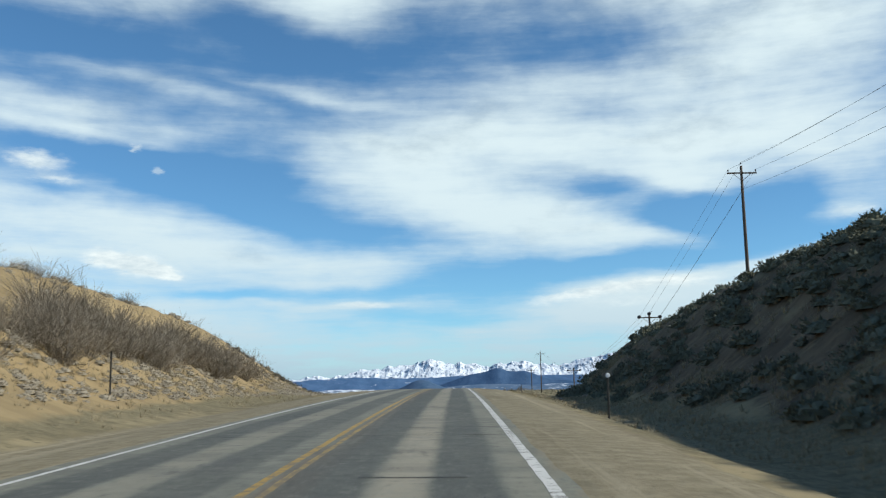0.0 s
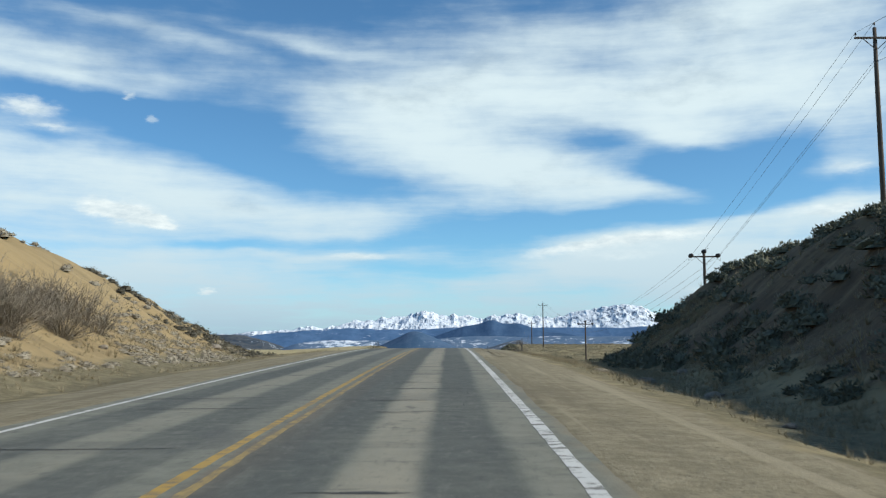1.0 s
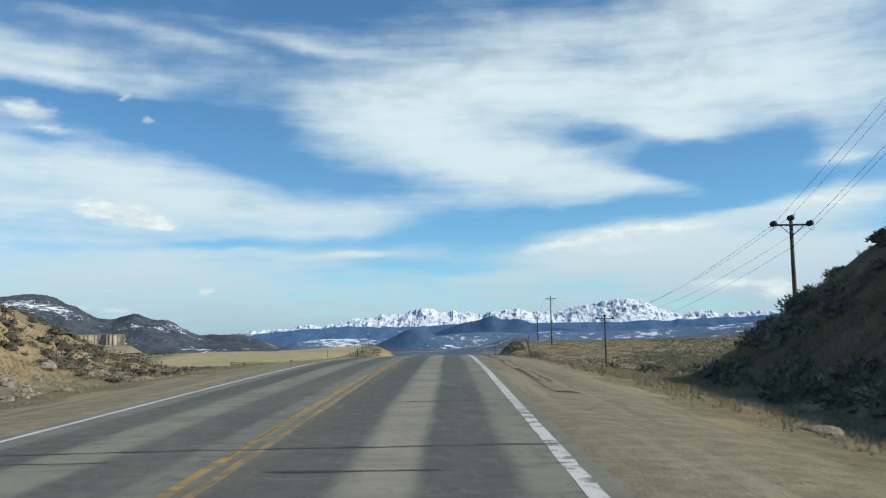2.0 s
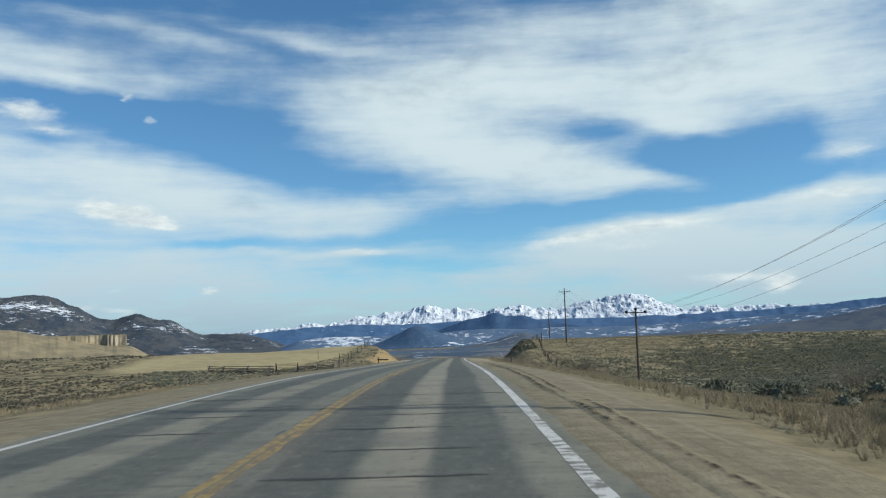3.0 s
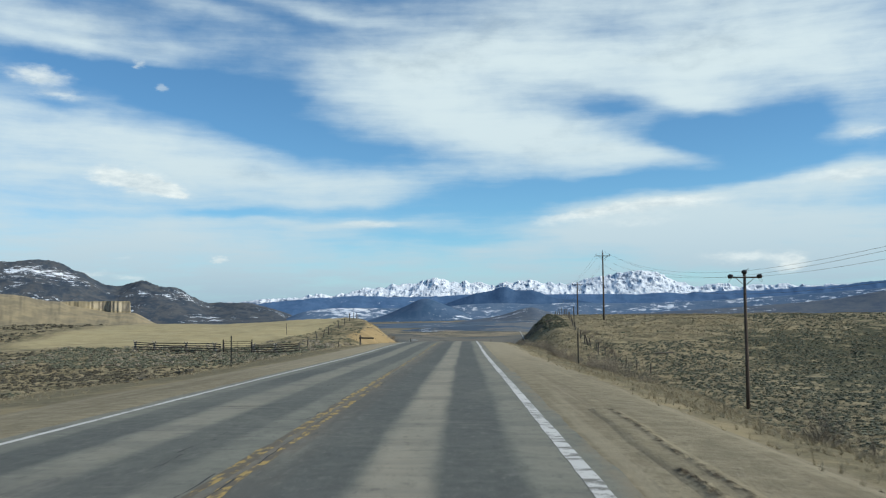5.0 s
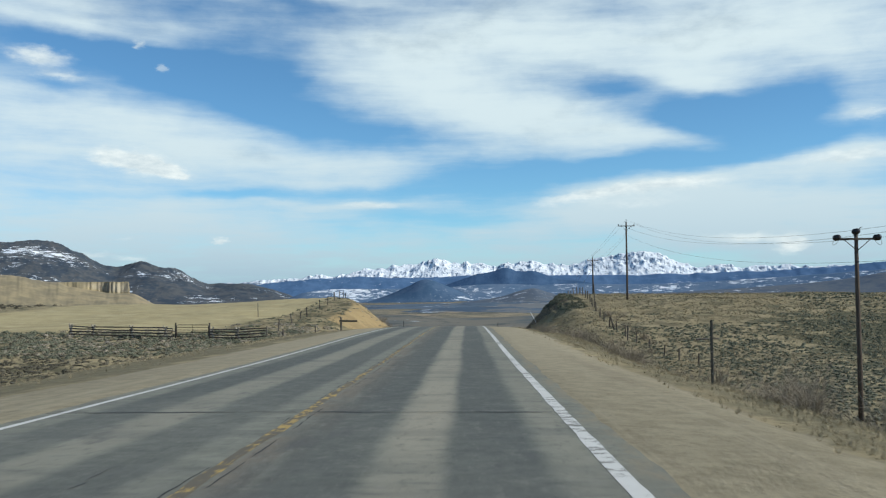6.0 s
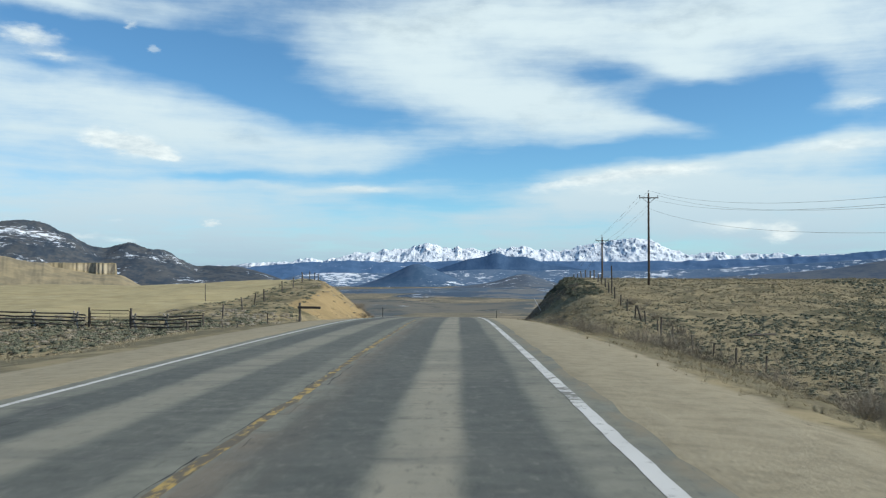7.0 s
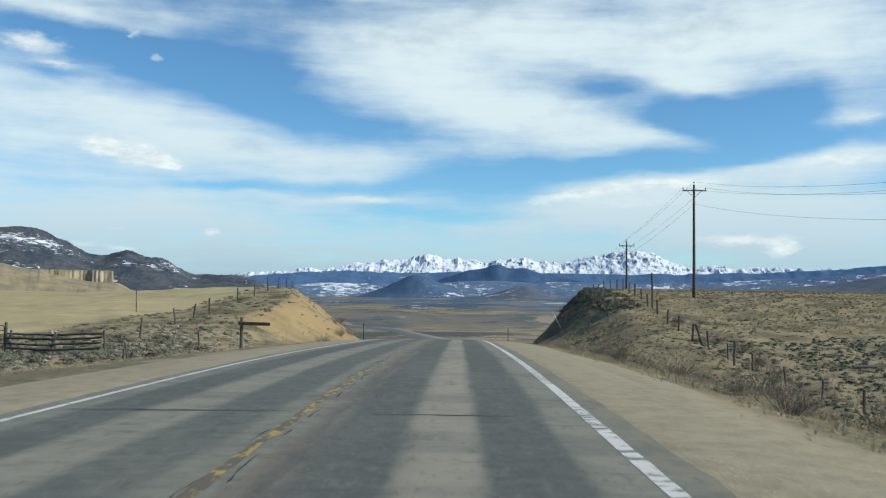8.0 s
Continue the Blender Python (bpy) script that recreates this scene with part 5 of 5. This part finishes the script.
def stone(x, y, size, squash, label="pale field stone lying on the ground"):
    bm = bmesh.new()
    bmesh.ops.create_icosphere(bm, subdivisions=2, radius=size)
    for v in bm.verts:
        n = noise.noise(v.co * (1.6 / size) + Vector((x, y, 0)))
        v.co = v.co * (1 + 0.35 * n)
        v.co.z *= squash
    me = bpy.data.meshes.new("stone")
    bm.to_mesh(me)
    bm.free()
    me.materials.append(STONE)
    ob = new("stone", me)
    ob.matrix_basis = pose(x, y, height(x, y) + size * squash * 0.25, 0, 0, rng.uniform(0, 360))
    tagged(ob, label, "stone", "stones by the road")


for x, y, sz, sq in ((-12.2, 84.0, 0.42, 0.5), (-12.7, 85.2, 0.25, 0.6), (9.3, 58.5, 0.42, 0.4), (9.0, 66.5, 0.35, 0.35), (10.1, 52.5, 0.3, 0.5), (-12.5, 271.0, 0.34, 0.9),
                     (11.5, 62.0, 0.22, 0.6), (-11.2, 62.0, 0.2, 0.6), (8.2, 41.0, 0.12, 0.6), (7.7, 131.0, 0.14, 0.6), (12.0, 140.0, 0.2, 0.6), (-8.9, 118.0, 0.14, 0.6)):
    stone(x, y, sz, sq)

# ---------------------------------------------------------------- shrubs, sagebrush and grass
veg = np.random.default_rng(23)


def ribbon_twigs(stems, spread, tall, thick, forks, seed):
    """A bare shrub: three-sided stems that fan out from the root and fork into finer twigs."""
    g = np.random.default_rng(seed)
    verts, tris = [], []

    def limb(path, r0, r1):
        base = len(verts)
        for k, p in enumerate(path):
            r = r0 + (r1 - r0) * k / (len(path) - 1)
            for i in range(3):
                a = 2.094 * i + k
                verts.append((p[0] + r * math.cos(a), p[1] + r * math.sin(a), p[2] + 0.3 * r * math.sin(a * 2)))
        for k in range(len(path) - 1):
            for i in range(3):
                a, b = base + 3 * k + i, base + 3 * k + (i + 1) % 3
                tris.append((a, b, b + 3))
                tris.append((a, b + 3, a + 3))

    main = 0
    for _ in range(stems):
        az, lean = g.uniform(0, 2 * math.pi), abs(g.normal(0, 0.7))
        d = np.array([math.cos(az) * math.sin(lean), math.sin(az) * math.sin(lean), math.cos(lean)])
        p = np.array([math.cos(az), math.sin(az), 0]) * g.uniform(0, 0.18) * spread + np.array([0, 0, -0.05])
        n, length = 3, tall * g.uniform(0.6, 1.05)
        path = [p]
        for k in range(n):
            d = d + g.normal(0, 0.13, 3) + np.array([math.cos(az), math.sin(az), 0]) * 0.07
            d = d / np.linalg.norm(d)
            p = p + d * length / n
            path.append(p)
        limb(path, thick, thick * 0.35)
        for _ in range(forks):
            k = int(g.integers(1, n + 1))
            q = path[k]
            e = d + g.normal(0, 0.5, 3) + np.array([0, 0, 0.25])
            e = e / np.linalg.norm(e)
            tip = q + e * length * g.uniform(0.18, 0.42)
            limb([q, tip], thick * 0.5, thick * 0.2)
    return np.array(verts), np.array(tris)


SHRUBS = []
for k, (st, fk, th, tl) in enumerate(((64, 8, 0.009, 1.0), (58, 9, 0.0095, 0.9), (70, 8, 0.0085, 1.1))):
    v, t = ribbon_twigs(st, 1.0, tl, th, fk, 40 + k)
    SHRUBS.append(soup_mesh("shrub", v, t, TWIG))


def shrub(x, y, size, label, group):
    ob = new("shrub", SHRUBS[int(veg.integers(0, 3))])
    ob.matrix_basis = pose(x, y, height(x, y) - 0.05, 0, 0, veg.uniform(0, 360)) @ Matrix.Diagonal((size * veg.uniform(0.9, 1.25), size * veg.uniform(0.9, 1.25), size * veg.uniform(0.8, 1.0), 1))
    tagged(ob, label, "shrub", group)


for _ in range(84):  # thicket half-way up the sunny bank
    shrub(-veg.uniform(11.8, 14.4), veg.uniform(29, 65), veg.uniform(1.1, 1.9), "bare grey-brown shrub on the sandy cut bank", "thicket on the bank")
for _ in range(9):
    shrub(-veg.uniform(20.5, 24), veg.uniform(36, 70), veg.uniform(0.6, 1.1), "bare grey-brown shrub along the bank top", "shrubs on the bank top")
for _ in range(44):
    shrub(-veg.uniform(12.0, 15.4), veg.uniform(18, 54), veg.uniform(1.2, 2.0), "large bare grey-brown shrub on the cut bank", "thicket on the bank")
for _ in range(14):
    shrub(-veg.uniform(20.5, 24), veg.uniform(30, 56), veg.uniform(0.7, 1.3), "bare grey-brown shrub along the bank top", "shrubs on the bank top")
for _ in range(24):
    y = veg.uniform(176, 284)
    shrub(float(right_toe(y)) + veg.uniform(0.2, 2.4), y, veg.uniform(0.7, 1.25), "rusty brown rabbitbrush in a row below the verge", "shrubs below the verge")
for k in range(10):
    shrub(-veg.uniform(9.0, 12.5), veg.uniform(288, 326), veg.uniform(0.6, 1.2), "dry brown shrub at the toe of the sandy cut", "shrubs at the cut's toe")
for _ in range(14):
    y = veg.uniform(126, 282)
    shrub(float(right_toe(y)) + veg.uniform(-1.2, 1.2), y, veg.uniform(0.5, 1.0), "dry brown rabbitbrush at the edge of the verge", "shrubs along the verge")
for _ in range(18):  # along the foot of the road bank
    y = veg.uniform(128, 275)
    shrub(float(right_toe(y)) + veg.uniform(0.6, 4.5), y, veg.uniform(0.7, 1.35), "dry brown rabbitbrush at the foot of the road bank", "shrubs along the road bank")
for _ in range(16):
    y = veg.uniform(140, 285)
    shrub(float(left_toe(y)) - veg.uniform(0.5, 5), y, veg.uniform(0.5, 0.9), "dry brown rabbitbrush beside the shoulder", "shrubs along the shoulder")
for _ in range(14):
    shrub(veg.uniform(22, 27), veg.uniform(262, 300), veg.uniform(0.7, 1.2), "dry brown shrub among the fence posts", "shrubs by the fence")
for _ in range(14):
    shrub(veg.uniform(19, 32), veg.uniform(100, 122), veg.uniform(0.9, 1.8), "dry brown shrub on the nose of the bank", "shrubs on the bank nose")


for x, y, size in ((9.4, 127.0, 1.3), (10.2, 129.5, 1.2), (11.0, 131.5, 1.4), (10.4, 134.0, 0.9), (8.9, 168.5, 1.0), (9.5, 171.0, 1.1), (9.4, 208.0, 0.9), (10.2, 211.5, 0.85), (10.0, 199.0, 1.0), (10.6, 196.0, 0.9), (10.8, 187.0, 1.2), (11.6, 189.0, 1.1), (10.2, 192.0, 0.8)):
    shrub(x, y, size, "rounded grey-brown shrub at the edge of the verge", "shrubs along the verge")


def leaf_clump(n, seed, fine=1.0, upright=0.35):
    """A dome of small leaf blades, uneven in outline, one unit across."""
    g = np.random.default_rng(seed)
    v = np.empty((n, 3, 3))
    for k in range(n):
        a, e = g.uniform(0, 2 * math.pi), math.asin(g.uniform(-0.1, 1.0))
        r = 0.5 * g.uniform(0.55, 1.0) * (1 + 0.3 * math.sin(3 * a + seed) * math.cos(e))
        c = np.array([math.cos(a) * math.cos(e) * r, math.sin(a) * math.cos(e) * r, 0.02 + 0.72 * math.sin(e) * r * 1.25])
        out = c / (np.linalg.norm(c) + 1e-6) + np.array([0, 0, upright]) + g.normal(0, 0.45, 3)
        out /= np.linalg.norm(out)
        side = np.cross(out, g.normal(0, 1, 3))
        side /= np.linalg.norm(side) + 1e-6
        ln, wd = fine * g.uniform(0.16, 0.30), fine * g.uniform(0.05, 0.10)
        v[k, 0], v[k, 1], v[k, 2] = c - side * wd, c + side * wd, c + out * ln
    return v


def mound(segs, rings, blades, seed):
    """A low rounded bush: an uneven faceted dome that bristles with short leaf blades, one unit across."""
    g = np.random.default_rng(seed)
    pts = []
    for k in range(rings):
        e = 0.5 * math.pi * k / rings
        for i in range(segs):
            a = 2 * math.pi * (i + 0.5 * (k % 2) + g.normal(0, 0.12)) / segs
            r = 0.40 * g.uniform(0.72, 1.15)
            pts.append((r * math.cos(a) * math.cos(e), r * math.sin(a) * math.cos(e), 0.62 * math.sin(e) * g.uniform(0.75, 1.15) - 0.03))
    pts.append((g.normal(0, 0.05), g.normal(0, 0.05), 0.40 * g.uniform(0.85, 1.1)))
    pts = np.array(pts)
    pts[:, 2] *= 0.66
    tris = []
    for k in range(rings - 1):
        for i in range(segs):
            p, q = k * segs + i, k * segs + (i + 1) % segs
            tris += [(p, q, q + segs), (p, q + segs, p + segs)]
    tris += [((rings - 1) * segs + i, (rings - 1) * segs + (i + 1) % segs, rings * segs) for i in range(segs)]
    v = pts[np.array(tris)]
    return np.concatenate([v, leaf_clump(blades, seed + 3, 0.55, 0.6)])


CLUMPS = [mound(8, 3, 60, 60 + n) for n in (1, 2, 3)]
CLUMPS_FINE = [mound(9, 3, 150, 64 + n) for n in (1, 2, 3)]
CLUMPS_MID = [mound(6, 2, 18, 70 + n) for n in (1, 2, 3, 4)]
CLUMPS_FAR = [mound(5, 2, 6, 80 + n) for n in (1, 2, 3, 4)]


def scatter(name, xs, ys, sizes, clumps, material, label, category, flat=0.8):
    """One joined mesh of many clumps resting on the land."""
    z, _ = land(xs, ys)
    out = []
    for k, src in enumerate(clumps):
        pick = np.arange(len(xs)) % len(clumps) == k
        n = int(pick.sum())
        if not n:
            continue
        ang = veg.uniform(0, 2 * math.pi, n)
        c, s = np.cos(ang)[:, None, None], np.sin(ang)[:, None, None]
        sz = sizes[pick][:, None, None]
        hz = (sizes[pick] * veg.uniform(0.75, 1.2, n) * flat)[:, None, None]
        x = (src[None, :, :, 0] * c - src[None, :, :, 1] * s) * sz + xs[pick][:, None, None]
        y = (src[None, :, :, 0] * s + src[None, :, :, 1] * c) * sz + ys[pick][:, None, None]
        zz = src[None, :, :, 2] * hz + z[pick][:, None, None] - 0.03
        out.append(np.stack([x, y, zz], -1).reshape(-1, 3))
    v = np.concatenate(out)
    ob = new(name, soup_mesh(name, v, np.arange(len(v)).reshape(-1, 3), material))
    return tagged(ob, label, category, kind="stuff")


def patchy(n, x0, x1, y0, y1, keep, seed, scale=14.0):
    """Random spots, crowded where a slow noise is high."""
    x, y = veg.uniform(x0, x1, n), veg.uniform(y0, y1, n)
    ok = vnoise(x / scale, y / scale, seed) * 0.6 + vnoise(x / 4, y / 4, seed + 1) * 0.4 > keep
    return x[ok], y[ok]


def outside(x, y, margin):
    """Keep what lies beyond the shoulder."""
    u = x - road_x(y)
    toe = np.where(u > 0, right_toe(y), -left_toe(y))
    return np.abs(u) > toe + margin


def sage(x0, x1, y0, y1, n, keep, lo, hi, margin, clumps, label, seed, flat=0.8, leaf=SAGE):
    x, y = patchy(n, x0, x1, y0, y1, keep, seed)
    ok = outside(x, y, margin) & ~((x < gold_edge(y)) & (y > 280) & (x > -78))
    x, y = x[ok], y[ok]
    scatter("sagebrush", x, y, veg.uniform(lo, hi, len(x)), clumps, leaf, label, "sagebrush", flat)


sage(8, 60, 108, 300, 15500, 0.38, 0.3, 0.8, 3.0, CLUMPS_MID, "grey-green sagebrush covering the hollow", 101)
sage(60, 190, 120, 330, 19000, 0.28, 0.45, 1.05, 3.0, CLUMPS_FAR, "grey-green sagebrush covering the far hollow", 103)
sage(16, 120, 280, 372, 9000, 0.42, 0.3, 0.7, 4.0, CLUMPS_FAR, "low sagebrush and tussocks on the rise", 105, 0.55)
sage(-60, -10, 98, 256, 13500, 0.45, 0.3, 0.85, 2.5, CLUMPS_MID, "grey-brown brush on the flat by the road", 107, 0.8, BROWN_BRUSH)
sage(-190, -60, 120, 340, 15000, 0.45, 0.5, 1.1, 3.0, CLUMPS_FAR, "grey-brown brush covering the far flat", 109, 0.8, BROWN_BRUSH)
sage(-28, -15, 258, 345, 420, 0.40, 0.4, 0.9, 1.5, CLUMPS, "low sagebrush along the field fence", 111, 0.6)
sage(11, 24, -20, 120, 620, 0.22, 0.6, 1.7, 1.0, CLUMPS_FINE, "dark sagebrush on the steep shaded bank", 113, 0.85)
sage(21, 34, -20, 106, 780, 0.28, 0.6, 1.3, 2.0, CLUMPS_FINE, "dark sagebrush along the top of the bank", 115, 0.9)
sage(-14.5, -9.2, -15, 92, 1700, 0.36, 0.3, 0.7, -0.3, CLUMPS, "grey sagebrush at the foot of the sunny bank", 117, 0.7, DRY_BRUSH)
sage(-27, -20.5, -15, 122, 620, 0.30, 0.35, 0.8, 1.0, CLUMPS, "small sagebrush along the bank top", 119, 0.8, DRY_BRUSH)
sage(-21, -14, -15, 112, 200, 0.55, 0.35, 0.8, 1.0, CLUMPS, "scattered sagebrush on the sandy bank", 121, 0.8, DRY_BRUSH)


def lump(seed):
    """A small angular clod of eight faces."""
    g = np.random.default_rng(seed)
    p = np.array([(1, 0, 0), (0, 1, 0), (-1, 0, 0), (0, -1, 0), (0, 0, 0.8), (0, 0, -0.5)], float) * 0.5
    p = p * g.uniform(0.6, 1.3, (6, 1)) + g.normal(0, 0.05, (6, 3))
    f = [(0, 1, 4), (1, 2, 4), (2, 3, 4), (3, 0, 4), (1, 0, 5), (2, 1, 5), (3, 2, 5), (0, 3, 5)]
    return p[np.array(f)]


LUMPS = [lump(s) for s in (1, 2, 3, 4)]


def clods(side, y0, y1, centre, width, n, lo, hi, label):
    y = veg.uniform(y0, y1, n)
    keep = vnoise(y / 9, y * 0 + centre, 151) + 0.35 * vnoise(y / 1.5, y * 0, 153) > 0.55
    y = y[keep]
    a = centre + 0.35 * fbm(y / 14, y * 0 + 2.0, 2, 155) + veg.normal(0, width, len(y))
    x = side * a + road_x(y)
    scatter("earth_clods", x, y, lo + (hi - lo) * veg.uniform(0, 1, len(y)) ** 3, LUMPS, CLOD, label, "gravel", 0.8)


clods(1, 70, 150, 4.80, 0.12, 9000, 0.015, 0.085, "dark crumbled clods along a rut in the shoulder")
clods(1, -5, 280, 5.6, 0.8, 7000, 0.015, 0.07, "loose gravel scattered on the sandy shoulder")
clods(-1, -5, 280, 5.4, 0.8, 5000, 0.015, 0.07, "loose gravel scattered on the far shoulder")
clods(-1, 100, 280, 6.2, 0.3, 1800, 0.03, 0.10, "dark crumbled clods along the far shoulder")


def tuft(n, seed):
    """Dry grass: narrow blades fanning out from one root."""
    g = np.random.default_rng(seed)
    v = []
    for _ in range(n):
        a, lean = g.uniform(0, 2 * math.pi), abs(g.normal(0.5, 0.3))
        h, w = g.uniform(0.45, 1.0), g.uniform(0.014, 0.03)
        root = np.array([math.cos(a), math.sin(a), 0]) * g.uniform(0, 0.16)
        tip = root + np.array([math.cos(a) * math.sin(lean), math.sin(a) * math.sin(lean), math.cos(lean)]) * h
        side = np.array([-math.sin(a), math.cos(a), 0]) * w
        v += [root - side, root + side, tip]
    return np.array(v).reshape(-1, 3, 3)


TUFTS = [tuft(n, 80 + n) for n in (12, 13, 14)]


def grass_band(side, y0, y1, lo, hi, n, keep, size, label, seed):
    y = veg.uniform(y0, y1, n)
    a = lo + (hi - lo) * np.sqrt(veg.uniform(0, 1, n))
    x = side * a + road_x(y)
    ok = vnoise(x / 2.4, y / 5.0, seed) * 0.6 + vnoise(x / 0.9, y / 0.9, seed + 1) * 0.4 > keep
    x, y = x[ok], y[ok]
    scatter("dry_grass", x, y, veg.uniform(size * 0.6, size * 1.3, len(x)), TUFTS, STRAW, label, "grass", 1.0)


grass_band(1, -12, 130, 7.0, 13.5, 20000, 0.42, 0.24, "pale dry grass between shoulder and bank", 131)
grass_band(1, 95, 300, 6.8, 17.0, 46000, 0.40, 0.21, "pale dry grass on the road bank", 133)
grass_band(1, 76, 138, 8.0, 18.0, 22000, 0.30, 0.32, "tall pale dry grass where the bank runs out", 159)
grass_band(-1, -12, 130, 6.6, 13.0, 10000, 0.47, 0.25, "pale dry grass at the foot of the sunny bank", 135)
grass_band(-1, 92, 300, 7.2, 18.0, 22000, 0.40, 0.2, "pale dry grass beside the shoulder", 137)


def bunchgrass(x0, x1, y0, y1, n, size, label, seed):
    x, y = patchy(n, x0, x1, y0, y1, 0.36, seed, 9.0)
    ok = outside(x, y, 2.0)
    x, y = x[ok], y[ok]
    scatter("bunchgrass", x, y, veg.uniform(size * 0.6, size * 1.4, len(x)), TUFTS, STRAW, label, "grass", 0.8)


bunchgrass(14, 80, 255, 365, 13000, 0.5, "straw-coloured tussocks on the scrubby rise", 141)
bunchgrass(-60, -12, 130, 275, 6000, 0.42, "straw-coloured tussocks among the sagebrush", 143)
bunchgrass(16, 40, 125, 255, 6000, 0.45, "straw-coloured tussocks in the hollow", 145)
bunchgrass(11, 24, -15, 122, 3200, 0.5, "straw tussocks on the shaded bank", 147)
bunchgrass(-16, -10, -15, 118, 2600, 0.4, "straw tussocks at the foot of the sunny bank", 149)
sage(14, 110, 246, 372, 13000, 0.22, 0.3, 0.75, 3.0, CLUMPS_FAR, "straw-coloured grass mounds covering the rise", 151, 0.5, TUSSOCK)
sage(10, 32, 112, 260, 3000, 0.30, 0.25, 0.6, 2.0, CLUMPS_FAR, "straw-coloured grass mounds in the hollow", 153, 0.5, TUSSOCK)
sage(-70, -12, 104, 282, 7000, 0.30, 0.25, 0.6, 2.0, CLUMPS_FAR, "straw-coloured grass mounds on the flat", 155, 0.5, TUSSOCK)
sage(-28, -13, 262, 345, 900, 0.24, 0.25, 0.6, 1.0, CLUMPS_MID, "straw-coloured grass mounds along the field fence", 157, 0.5, TUSSOCK)
sage(18.6, 23, 304, 356, 300, 0.30, 0.5, 1.1, 3.0, CLUMPS_FINE, "dark sagebrush along the rim of the road cut", 123, 0.85)
sage(-62, -14, 254, 284, 1900, 0.34, 0.3, 0.85, 2.0, CLUMPS, "grey-brown brush round the rail fence", 125, 0.7, DRY_BRUSH)
sage(-62, -16, 252, 277, 1300, 0.36, 0.5, 1.15, 1.5, CLUMPS, "dark sagebrush crowding the rail fence", 127, 0.75)
grass_band(1, 110, 300, 6.2, 9.5, 17000, 0.42, 0.17, "short pale grass creeping over the shoulder", 139)
sage(-26, -9.8, 84, 170, 3400, 0.36, 0.35, 1.0, 0.0, CLUMPS_MID, "dark dry brush along the shoulder", 161, 0.8, BROWN_BRUSH)
sage(-18, -9.5, 294, 330, 130, 0.4, 0.25, 0.6, 0.0, CLUMPS, "sparse dry brush on the sandy cut", 129, 0.6, DRY_BRUSH)
sage(30, 130, 130, 290, 15000, 0.24, 0.45, 0.95, 3.0, CLUMPS_FAR, "dense dark sagebrush in the hollow", 135)
sage(-90, -24, 130, 225, 4000, 0.46, 0.45, 0.9, 3.0, CLUMPS_FAR, "dense dark sagebrush on the flat", 137)
sage(-100, -16, 150, 275, 6000, 0.42, 0.4, 1.0, 3.0, CLUMPS_FAR, "dark brush in patches before the field", 163, 0.7, BROWN_BRUSH)
